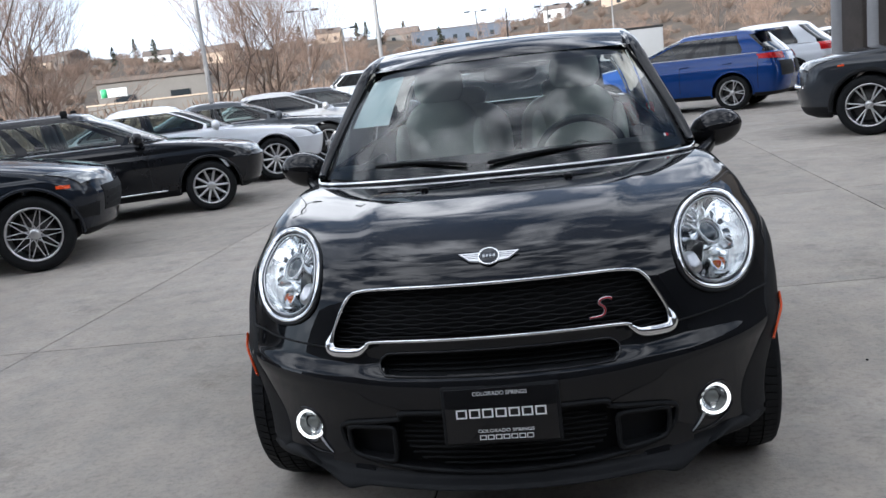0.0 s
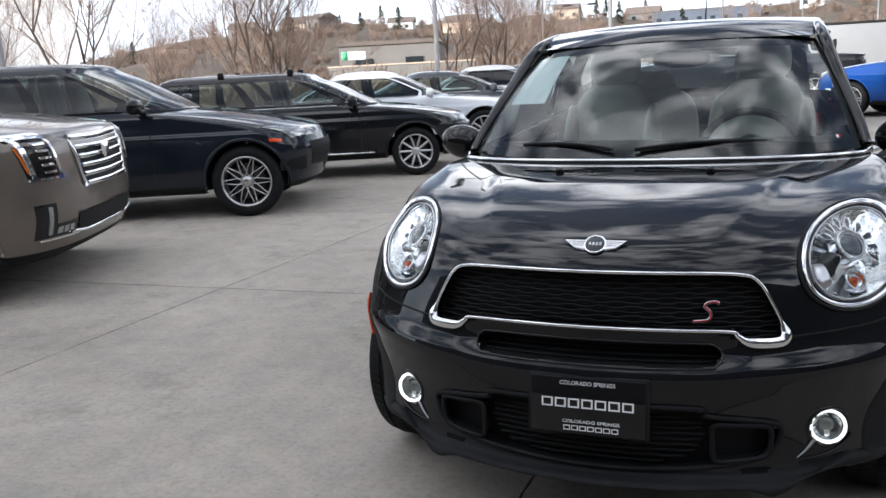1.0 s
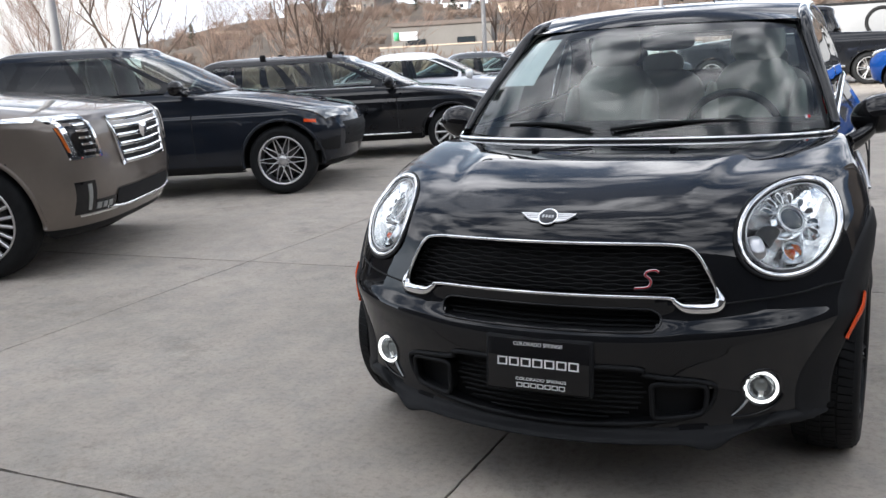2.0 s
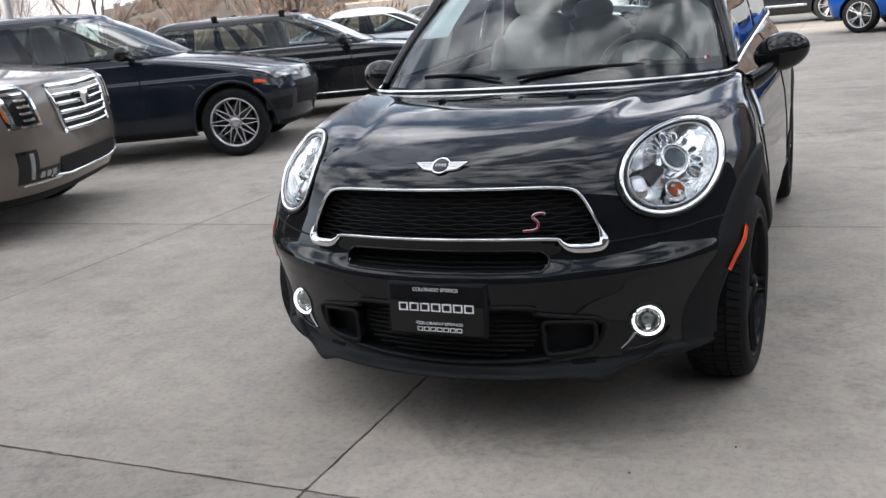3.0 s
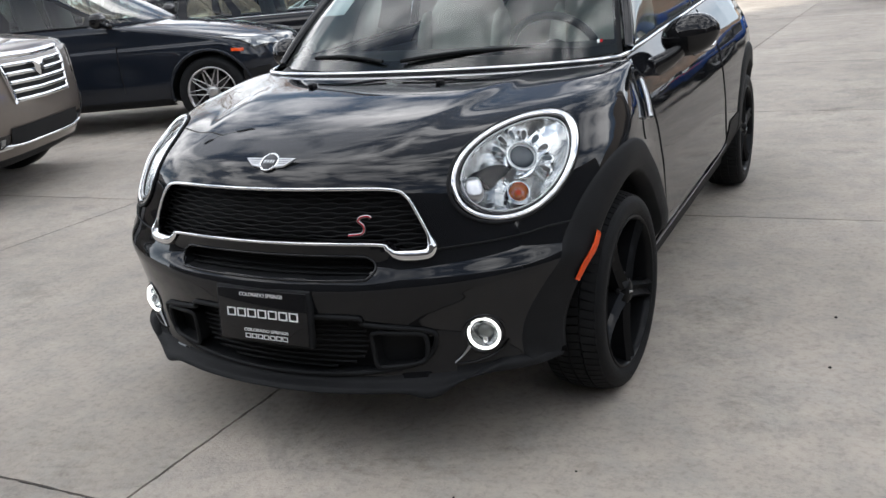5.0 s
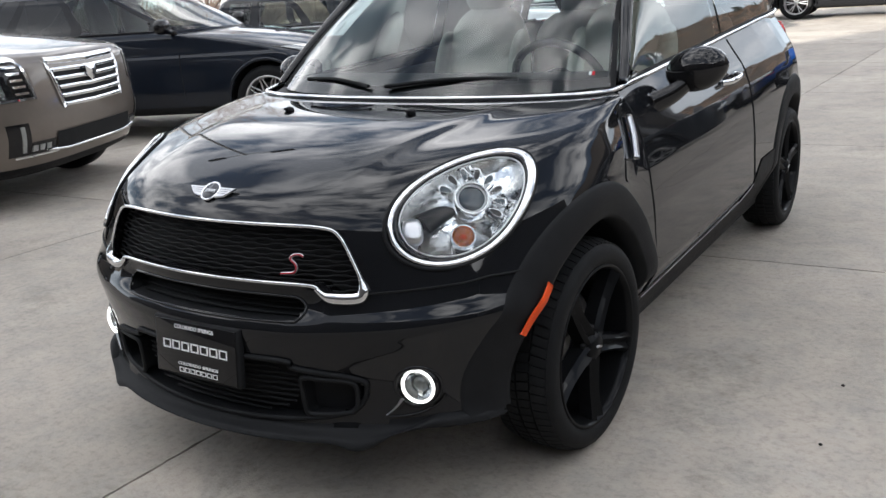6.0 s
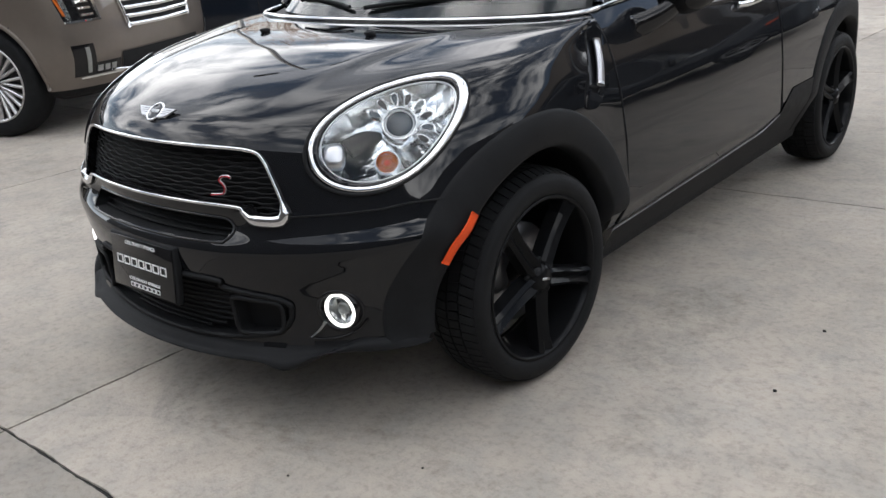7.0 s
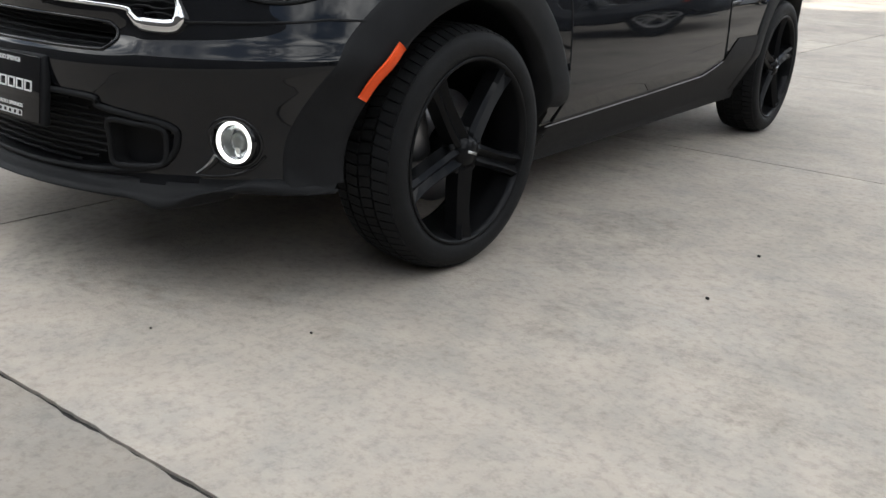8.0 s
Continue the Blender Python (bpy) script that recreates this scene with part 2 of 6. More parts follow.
def part(name, shape, material, parent=None, label="", smooth=True):
    """One mesh object, under a thing or a part of it. shape: (verts, faces) or a mesh."""
    me = shape if isinstance(shape, bpy.types.Mesh) else mesh_of(name, shape[0], shape[1], smooth)
    if not me.materials:
        me.materials.append(material)
    ob = new(name, me)
    if parent:
        ob.parent = parent
    return tagged(ob, label)


def thing(name, label, category, group="", kind="", at=None):
    ob = new(name)
    ob.empty_display_size = 0.1
    if at is not None:
        ob.matrix_basis = at
    return tagged(ob, label, category, group, kind)


def join(*shapes):
    vs, fs, k = [], [], 0
    for v, f in shapes:
        v = np.asarray(v, float).reshape(-1, 3)
        vs.append(v)
        fs += [tuple(i + k for i in q) for q in f]
        k += len(v)
    return np.vstack(vs), fs


def moved(shape, m):
    v = np.asarray(shape[0], float)
    r = np.array(m.to_3x3())
    return v @ r.T + np.array(m.translation), shape[1]


def mirrored(shape):
    v = np.asarray(shape[0], float).copy()
    v[:, 0] *= -1
    return v, [tuple(reversed(f)) for f in shape[1]]


def sheet(p, keep=None, wrap_u=False, wrap_v=False):
    """Quads over a grid of points p[u][v]; keep: which of them stay."""
    nu, nv = p.shape[:2]
    fs = []
    for i in range(nu if wrap_u else nu - 1):
        for j in range(nv if wrap_v else nv - 1):
            if keep is None or keep[i, j]:
                a, b = i, (i + 1) % nu
                c, d = j, (j + 1) % nv
                fs.append((a * nv + c, b * nv + c, b * nv + d, a * nv + d))
    v = p.reshape(-1, 3)
    if keep is None:
        return v, fs
    used = sorted({i for q in fs for i in q})
    ix = {i: k for k, i in enumerate(used)}
    return v[used], [tuple(ix[i] for i in q) for q in fs]


def spline(pts, n, closed=False):
    """Smooth curve through points (Catmull-Rom), n samples."""
    p = np.asarray(pts, float)
    m = len(p)
    t = np.linspace(0, m if closed else m - 1, n, endpoint=not closed)
    out = []
    for s in t:
        i = min(int(s), m - 1 if closed else m - 2)
        f = s - i
        if closed:
            a, b, c, d = p[(i - 1) % m], p[i % m], p[(i + 1) % m], p[(i + 2) % m]
        else:
            b, c = p[i], p[i + 1]
            a = p[i - 1] if i > 0 else 2 * b - c
            d = p[i + 2] if i + 2 < m else 2 * c - b
        out.append(0.5 * (2 * b + (c - a) * f + (2 * a - 5 * b + 4 * c - d) * f * f + (3 * b - a - 3 * c + d) * f ** 3))
    return np.array(out)


def tube(pts, r, closed=False, seg=8, up=(0, 0, 1), flat=1.0, ends=True):
    """A pipe along points; r a number or one for each point; flat squeezes it along up."""
    p = np.asarray(pts, float)
    m = len(p)
    rr = np.full(m, r) if np.isscalar(r) else np.asarray(r, float)
    if closed:
        t = np.roll(p, -1, 0) - np.roll(p, 1, 0)
    else:
        t = np.gradient(p, axis=0)
    t /= np.linalg.norm(t, axis=1)[:, None] + 1e-12
    upv = np.asarray(up, float)
    if upv.ndim == 1:
        upv = np.tile(upv, (m, 1))
    s = np.cross(t, upv)
    bad = np.linalg.norm(s, axis=1) < 1e-3
    s[bad] = np.cross(t[bad], (1, 0.1, 0))
    s /= np.linalg.norm(s, axis=1)[:, None]
    w = np.cross(s, t)
    a = np.linspace(0, 2 * np.pi, seg, endpoint=False)
    g = p[:, None] + rr[:, None, None] * (np.cos(a)[None, :, None] * s[:, None] + flat * np.sin(a)[None, :, None] * w[:, None])
    v, f = sheet(g, None, closed, True)
    if ends and not closed:
        f = f + [tuple(range(seg - 1, -1, -1)), tuple((m - 1) * seg + k for k in range(seg))]
    return v, f


def block(cx, cy, cz, sx, sy, sz, bevel=0.0, seg=2):
    bm = bmesh.new()
    bmesh.ops.create_cube(bm, size=1)
    for v in bm.verts:
        v.co = Vector((cx + v.co.x * sx, cy + v.co.y * sy, cz + v.co.z * sz))
    if bevel:
        bmesh.ops.bevel(bm, geom=bm.edges[:], offset=bevel, segments=seg, affect="EDGES", profile=0.5)
    bm.verts.index_update()
    out = np.array([v.co[:] for v in bm.verts]), [tuple(v.index for v in f.verts) for f in bm.faces]
    bm.free()
    return out


def lathe(profile, seg=48, axis="x"):
    """A turned shape: profile of (radius, along), round the x (or z) axis."""
    pr = np.asarray(profile, float)
    a = np.linspace(0, 2 * np.pi, seg, endpoint=False)
    c, s = np.cos(a)[:, None], np.sin(a)[:, None]
    al = np.tile(pr[:, 1], (seg, 1))
    g = np.stack([al, c * pr[:, 0], s * pr[:, 0]], -1) if axis == "x" else np.stack([c * pr[:, 0], s * pr[:, 0], al], -1)
    return sheet(g, None, True, False)


def ellipsoid(c, r, nu=24, nv=14):
    a, b = np.linspace(0, 2 * np.pi, nu, endpoint=False), np.linspace(-np.pi / 2, np.pi / 2, nv)
    g = np.stack([np.outer(np.cos(a), np.cos(b)) * r[0] + c[0], np.outer(np.sin(a), np.cos(b)) * r[1] + c[1], np.outer(np.ones(nu), np.sin(b)) * r[2] + c[2]], -1)
    return sheet(g, None, True, False)


def loft_box(c, size, n=3.2, nu=28, nv=18, lean=0.0, taper=0.0):
    """A cushion: a rounded box (superellipsoid), leaning back and narrowing upwards."""
    a, b = np.linspace(-np.pi, np.pi, nu, endpoint=False), np.linspace(-np.pi / 2, np.pi / 2, nv)
    sg = lambda t, e: np.sign(t) * np.abs(t) ** e
    e = 2 / n
    x = np.outer(sg(np.cos(a), e), sg(np.cos(b), e)) * size[0] / 2
    y = np.outer(sg(np.sin(a), e), sg(np.cos(b), e)) * size[1] / 2
    z = np.outer(np.ones(nu), sg(np.sin(b), e)) * size[2] / 2
    x = x * (1 - taper * (z / size[2] + 0.5))
    y = y + lean * z
    return sheet(np.stack([x + c[0], y + c[1], z + c[2]], -1), None, True, False)


def turned_on(shape, c, n):
    """Sets a shape, made round the z axis at the origin, at c, its z axis along n."""
    q = Vector(n).to_track_quat("Z", "Y").to_matrix().to_4x4()
    return moved(shape, Matrix.Translation(c) @ q)


def inside(px, pz, poly):
    """Which of the points lie in a polygon."""
    res = np.zeros(px.shape, bool)
    m = len(poly)
    for i in range(m):
        (x1, z1), (x2, z2) = poly[i], poly[(i + 1) % m]
        hit = ((z1 > pz) != (z2 > pz)) & (px < (x2 - x1) * (pz - z1) / (z2 - z1 + 1e-12) + x1)
        res ^= hit
    return res


# ---------------------------------------------------------------- ground
ground = part("ground", sheet(np.array([[[x, y, -0.05] for y in (-1500, 24, 1500)] for x in (-1500, 1500)])), EARTH)
tagged(ground, "wide sheet of dry earth round the car lot", "ground", kind="structure")
pavement = thing("pavement", "large grey concrete slabs with dark open joints", "pavement", kind="structure")


def joint_x(j, y):
    return -0.30 + 2.78 * j + 0.035 * y


def joint_y(k, x):
    return -0.283 + 2.96 * k + (0.035 if k > 0 else 0.015) * x


def slab_corner(j, k):
    x, y = -0.30 + 2.78 * j, -0.28 + 2.96 * k
    for _ in range(4):
        x, y = joint_x(j, y), joint_y(k, x)
    return np.array((x, y))


def slab(j, k):
    """One slab with slightly ragged edges, a few millimetres apart from its neighbours."""
    c = [slab_corner(j, k), slab_corner(j + 1, k), slab_corner(j + 1, k + 1), slab_corner(j, k + 1)]
    mid = sum(c) / 4
    ring = []
    near = -3 <= j <= 2 and -2 <= k <= 2
    steps = 110 if near else 6
    for a, b in zip(c, c[1:] + c[:1]):
        for s in np.arange(steps) / steps:
            p = a + (b - a) * s
            d = mid - p
            d = d / np.abs(d).max()
            chip = noise.noise(Vector((p[0] * 7, p[1] * 7, j * 3 + k))) * 0.004 + noise.noise(Vector((p[0] * 30, p[1] * 30, j + k * 5))) * 0.0060
            ring.append(p + d * (0.0048 + max(-0.002, chip)))
    m = len(ring)
    v = [(x, y, 0.0) for x, y in ring] + [(x, y, -0.045) for x, y in ring]
    return v, [tuple(range(m))] + [(i, i + m, (i + 1) % m + m, (i + 1) % m) for i in range(m)]


part("joint_bed", sheet(np.array([[[x, y, -0.007] for y in (-14, 26)] for x in (-24, 24)])), JOINT, pavement, "dark dirt in the open joints")


# ---------------------------------------------------------------- the car in front
from mathutils.bvhtree import BVHTree

AXLE_F, AXLE_R, AXLE_Z = 0.80, 3.39, 0.320
DOOR_Y = 1.262
# levels of the nose, from the lip up over the bumper and bonnet to the windscreen:
# front at the middle (y, z), half width, depth of the rounded corner, its squareness, side end (x, z)
LEVELS = [
    (0.185, 0.218, 0.660, 0.45, 2.2, 0.740, 0.240),
    (0.074, 0.227, 0.790, 0.55, 2.1, 0.800, 0.258),
    (0.070, 0.241, 0.800, 0.50, 2.1, 0.812, 0.280),
    (0.108, 0.266, 0.830, 0.53, 2.1, 0.818, 0.315),
    (0.105, 0.370, 0.845, 0.54, 2.0, 0.871, 0.420),
    (0.088, 0.480, 0.848, 0.53, 2.0, 0.868, 0.520),
    (0.088, 0.535, 0.852, 0.51, 2.0, 0.865, 0.575),
    (0.112, 0.585, 0.856, 0.53, 2.0, 0.862, 0.620),
    (0.126, 0.645, 0.862, 0.57, 2.0, 0.855, 0.675),
    (0.134, 0.720, 0.868, 0.65, 2.0, 0.845, 0.745),
    (0.154, 0.785, 0.857, 0.67, 2.0, 0.832, 0.800),
    (0.183, 0.830, 0.848, 0.70, 2.0, 0.823, 0.835),
    (0.230, 0.864, 0.838, 0.70, 2.0, 0.813, 0.865),
    (0.330, 0.901, 0.820, 0.62, 2.0, 0.798, 0.905),
    (0.450, 0.929, 0.803, 0.56, 2.0, 0.783, 0.935),
    (0.600, 0.950, 0.790, 0.50, 2.0, 0.770, 0.956),
    (0.750, 0.965, 0.780, 0.42, 2.1, 0.762, 0.972),
    (0.900, 0.976, 0.765, 0.33, 2.2, 0.742, 0.982),
    (1.050, 0.984, 0.730, 0.22, 2.3, 0.722, 0.988),
]
NU, NV = 150, 121


def nose_grid():
    rows = spline(LEVELS, NV)
    g = np.zeros((NU, NV, 3))
    for j, (yf, zc, w, d, n, xe, ze) in enumerate(rows):
        a = np.linspace(0, np.pi / 2, 160)
        x = w * np.sin(a) ** (2 / n)
        y = yf + d * (1 - np.cos(a) ** (2 / n))
        ye = max(DOOR_Y, y[-1] + 0.004) if j < NV - 40 else max(y[-1] + 0.002, DOOR_Y)
        tail = np.linspace(0, 1, 40)[1:]
        y2 = y[-1] + (ye - y[-1]) * tail
        x2 = w + (xe - w) * (3 * tail ** 2 - 2 * tail ** 3)
        x, y = np.concatenate([x, x2]), np.concatenate([y, y2])
        s = np.concatenate([[0], np.cumsum(np.hypot(np.diff(x), np.diff(y)))])
        s /= s[-1]
        u = np.linspace(0, 1, NU)
        g[:, j, 0] = np.interp(u, s, x)
        g[:, j, 1] = np.interp(u, s, y)
        k = np.clip((g[:, j, 0] / max(w, 0.1)), 0, 1) ** 3
        k = 0.6 * k + 0.4 * u
        g[:, j, 2] = zc + (ze - zc) * k
    # raised middle of the bonnet, with a soft crease to each side
    x, y, z = g[..., 0], g[..., 1], g[..., 2]
    edge = 0.36 + 0.16 * np.clip((y - 0.25) / 0.8, 0, 1)
    on = np.clip((y - 0.30) / 0.35, 0, 1) * (z > 0.85)
    fade = np.clip((y - 0.72) / 0.33, 0, 1)
    on = on * (1 - fade * fade * (3 - 2 * fade))
    g[..., 2] += 0.011 * on / (1 + np.exp((x - edge) / 0.013))
    # the lip drops to a small wing at each corner, then rises into the bumper
    low = np.clip((0.268 - z) / 0.03, 0, 1)
    tip = np.exp(-((x - 0.47) / 0.045) ** 2)
    g[..., 2] += low * (0.070 * np.clip((x - 0.50) / 0.14, 0, 1) ** 1.1 - 0.016 * tip)
    g[..., 1] -= low * 0.014 * tip
    # shallow channel between bonnet and the raised lamp, and a scoop across the bumper
    g[..., 1] += 0.020 * np.exp(-((z - 0.592) / 0.028) ** 2) * np.clip((0.40 - x) / 0.10, 0, 1)
    return g


GRID = nose_grid()
FULL_V, FULL_F = sheet(GRID)
SKIN = BVHTree.FromPolygons([tuple(v) for v in FULL_V], [tuple(f) for f in FULL_F])


def on_skin(p, d, out=0.0):
    """The point where a ray from p along d meets the nose, moved out against the ray."""
    d = Vector(d).normalized()
    hit = SKIN.ray_cast(Vector(p), d)
    q = hit[0] if hit[0] is not None else SKIN.find_nearest(Vector(p))[0]
    return np.array(q - d * out)


def front_at(x, z, out=0.0):
    return on_skin((abs(x), -1.0, z), (0, 1, 0), out) * (1 if x >= 0 else -1, 1, 1)


def side_at(y, z, out=0.0):
    return on_skin((1.6, y, z), (-1, 0, 0), out)


# outlines of the openings, as seen from in front (x, z), right half or whole
HEAD_C, HEAD_U, HEAD_V = np.array((0.646, 0.470, 0.804)), np.array((0.134, 0.127, 0.017)), np.array((-0.007, 0.118, 0.125))
HEAD_N = np.cross(HEAD_U, HEAD_V)
HEAD_N /= np.linalg.norm(HEAD_N)
HEAD_W = np.array((-0.006, -0.020, 0.010))


def lamp_edge(th, k=1.0):
    return HEAD_C + k * (np.outer(np.cos(th), HEAD_U) + np.outer(np.sin(th), HEAD_V) + np.outer(np.cos(2 * th), HEAD_W))


GRILLE = [(0.0, 0.797), (0.25, 0.795), (0.375, 0.788), (0.418, 0.768), (0.452, 0.715), (0.480, 0.655), (0.484, 0.630), (0.466, 0.618), (0.400, 0.620), (0.372, 0.636), (0.350, 0.648), (0.20, 0.652), (0.0, 0.653)]
INTAKE = [(0.0, 0.617), (0.27, 0.615), (0.318, 0.607), (0.335, 0.585), (0.322, 0.563), (0.28, 0.556), (0.0, 0.554)]
LOWER = [(0.0, 0.452), (0.27, 0.450), (0.30, 0.430), (0.46, 0.405), (0.478, 0.370), (0.455, 0.325), (0.40, 0.300), (0.25, 0.278), (0.0, 0.268)]
DUCT = [(0.318, 0.402), (0.38, 0.402), (0.440, 0.398), (0.456, 0.384), (0.456, 0.345), (0.448, 0.318), (0.425, 0.308), (0.36, 0.300), (0.326, 0.300), (0.315, 0.316), (0.314, 0.36)]
FOG_C, FOG_N, FOG_R = np.array((0.588, 0.290, 0.378)), np.array((0.20, -0.975, 0.04)), 0.053


def both(half):
    """A closed outline from its right half, which starts and ends at x = 0."""
    return list(half) + [(-x, z) for x, z in reversed(half[1:-1])]


def nose_keep():
    c = (GRID[:-1, :-1] + GRID[1:, 1:]) / 2
    x, y, z = c[..., 0], c[..., 1], c[..., 2]
    gone = np.zeros(x.shape, bool)
    for o in (GRILLE, INTAKE, LOWER):
        gone |= inside(x, z, both(o)) & (y < 0.45)
    q = c - HEAD_C
    a = np.stack([HEAD_U, HEAD_V, HEAD_N], 1)
    s = q @ np.linalg.inv(a).T
    th = np.arctan2(s[..., 1], s[..., 0])
    r = np.hypot(s[..., 0], s[..., 1])
    e = lamp_edge(th.ravel(), 0.93) - HEAD_C
    e = (e @ np.linalg.inv(a).T).reshape(*th.shape, 3)
    gone |= (r < np.hypot(e[..., 0], e[..., 1])) & (np.abs(s[..., 2]) < 0.13)
    f = c - FOG_C
    fd = f @ FOG_N
    gone |= (np.linalg.norm(f - fd[..., None] * FOG_N, axis=-1) < FOG_R * 0.93) & (np.abs(fd) < 0.12)
    gone |= (np.hypot(y - AXLE_F, z - AXLE_Z) < 0.392) & (x > 0.5)
    return ~gone


KEEP = nose_keep()
main_car = thing("compact_crossover_car", "dark brown-grey metallic three-door compact crossover car with black wheels, lights on", "car", at=pose(0, 0, 0))


def split_rows(test):
    """The faces of the nose for which test(x, y, z) holds, both halves."""
    c = (GRID[:-1, :-1] + GRID[1:, 1:]) / 2
    k = KEEP & test(c[..., 0], c[..., 1], c[..., 2])
    s = sheet(GRID, k)
    both_halves = join(s, mirrored(s))
    bm = bmesh.new()
    me = mesh_of("tmp", both_halves[0], both_halves[1])
    bm.from_mesh(me)
    bmesh.ops.remove_doubles(bm, verts=bm.verts[:], dist=0.0004)
    bm.to_mesh(me)
    bm.free()
    me.polygons.foreach_set("use_smooth", [True] * len(me.polygons))
    return me


SEAM = [(0.0, 0.640), (0.484, 0.628), (0.62, 0.636), (0.80, 0.650), (1.0, 0.660)]


def seam_z(x):
    return np.interp(x, [p[0] for p in SEAM], [p[1] for p in SEAM])


def lip_z(x):
    return np.interp(x, [0.0, 0.44, 0.60, 0.80], [0.264, 0.270, 0.300, 0.322])


part("bonnet", split_rows(lambda x, y, z: z > seam_z(x)), PAINT, main_car, "clamshell bonnet and wings in glossy dark metallic paint")
part("front_bumper", split_rows(lambda x, y, z: (z <= seam_z(x)) & (z > lip_z(x)) & ((y < 0.44) | (z > 0.30))), PAINT, main_car, "painted bumper")
part("front_lip", split_rows(lambda x, y, z: (z <= lip_z(x)) & (y < 0.46)), PLASTIC, main_car, "black plastic lip under the bumper")


def strip(name, pts, r, mat, parent, label="", flat=1.0, up=(0, 0, 1), closed=False, seg=8):
    return part(name, tube(pts, r, closed, seg, up, flat), mat, parent, label)


def outline(half, out, n=90, dense=True):
    """A closed outline laid on the nose, out in front of it."""
    p = spline([(x, 0, z) for x, z in both(half)], n, True)
    return np.array([front_at(x, z, out) for x, _, z in p])


def wall_in(pts, depth, d=(0, 1, 0)):
    """The side walls of an opening: its outline drawn inwards."""
    d = np.asarray(d, float)
    g = np.stack([pts, pts + d * depth * 0.5, pts + d * depth], 1)
    return sheet(g, None, True, False)


def back_of(half, deep, nx=40, nz=12):
    """A dark sheet deep behind an opening, a little larger than it."""
    xs = np.linspace(-1, 1, nx) * (max(p[0] for p in half) + 0.02)
    zs = np.linspace(min(p[1] for p in half) - 0.015, max(p[1] for p in half) + 0.015, nz)
    return sheet(np.array([[front_at(x, z) + (0, deep, 0) for z in zs] for x in xs]))


# seams
for sgn in (1, -1):
    pts = [front_at(x, seam_z(x), 0.001) for x in np.linspace(0.49, 0.70, 14)] + [side_at(y, seam_z(0.8), 0.001) for y in np.linspace(0.40, 0.50, 6)]
    strip("panel_gap", np.array(pts) * (sgn, 1, 1), 0.0028, MATT_BLACK, main_car)

# upper grille with its chrome surround and wavy bars
g_edge = outline(GRILLE, 0.006, 130)
g_rad = 0.0047 + 0.0115 * np.clip((np.abs(g_edge[:, 0]) - 0.36) / 0.05, 0, 1) * np.clip((0.668 - g_edge[:, 2]) / 0.03, 0, 1)
part("grille_surround", tube(g_edge, g_rad, True, 12, (0, -1, 0), 0.75), CHROME, main_car, "polished chrome surround with thick lower corners")
part("grille_shroud", wall_in(outline(GRILLE, 0.0, 130), 0.055), GLOSS_BLACK, main_car)
grille = part("grille", back_of(GRILLE, 0.060), MATT_BLACK, main_car, "black grille of fine wavy bars")


def grille_bars(z0, z1, step, deep, half, wave, thick=0.0035):
    out = []
    poly = both(half)
    for i, z in enumerate(np.arange(z0, z1, step)):
        xs = np.linspace(-0.49, 0.49, 121)
        zz = z + wave * np.clip(1.8 * np.sin(xs * 2 * np.pi / 0.085 + (np.pi if i % 2 else 0)), -1, 1)
        ok = inside(xs, zz, poly)
        if ok.sum() < 4:
            continue
        pts = np.array([front_at(x, h) + (0, deep, 0) for x, h in zip(xs[ok], zz[ok])])
        out.append(tube(pts, thick, False, 6, (0, 0, 1), 0.8))
    return out


for b in grille_bars(0.625, 0.80, 0.0125, 0.032, GRILLE, 0.0020):
    part("bar", b, MATT_BLACK, grille)

# slim intake under it
part("intake_shroud", wall_in(outline(INTAKE, 0.0, 90), 0.06), PLASTIC, main_car)
intake = part("intake", back_of(INTAKE, 0.06, 30, 8), MATT_BLACK, main_car, "slim black air intake")
for b in grille_bars(0.562, 0.61, 0.012, 0.035, INTAKE, 0.0, 0.003):
    part("bar", b, MATT_BLACK, intake)
strip("intake_rim", outline(INTAKE, 0.001, 90), 0.004, PAINT, main_car, closed=True)

# lower grille, its ducts and bright edge
part("lower_shroud", wall_in(outline(LOWER, 0.0, 110), 0.05), PLASTIC, main_car)
low = part("lower_grille", back_of(LOWER, 0.05, 36, 14), MATT_BLACK, main_car, "black lower grille with flat bars")
for b in grille_bars(0.285, 0.45, 0.0165, 0.022, [(x * 0.62, z) for x, z in LOWER], 0.0008, 0.0045):
    part("bar", b, MATT_BLACK, low)
strip("lower_rim", outline(LOWER, 0.003, 120), 0.0075, PLASTIC, main_car, "satin black rim", closed=True)
for sgn in (1, -1):
    edge = spline([(x, 0, z) for x, z in DUCT], 44, True)
    ring = np.array([front_at(x, z, 0.006) for x, _, z in edge]) * (sgn, 1, 1)
    duct = part("brake_duct", tube(ring, 0.0075, True, 8, (0, -1, 0), 0.9), PLASTIC, main_car, "black framed brake duct")
    part("duct_wall", wall_in(ring, 0.06), MATT_BLACK, duct)
    mid = ring.mean(0) + (0, 0.045, 0)
    part("duct_back", (np.vstack([ring + (0, 0.045, 0), mid]), [(i, (i + 1) % 44, 44) for i in range(44)]), MATT_BLACK, duct)

# number plate holder with dealer plate
PLATE_M = pose(0, 0.074, 0.449, 90 - 7, 0, 0)
plate = part("plate_holder", moved(block(0, 0, -0.013, 0.325, 0.165, 0.022, 0.006), PLATE_M), PLASTIC, main_car, "black dealer plate in a black holder")
part("plate", moved(block(0, 0, 0.0, 0.305, 0.150, 0.003, 0.001), PLATE_M), GLOSS_BLACK, plate)


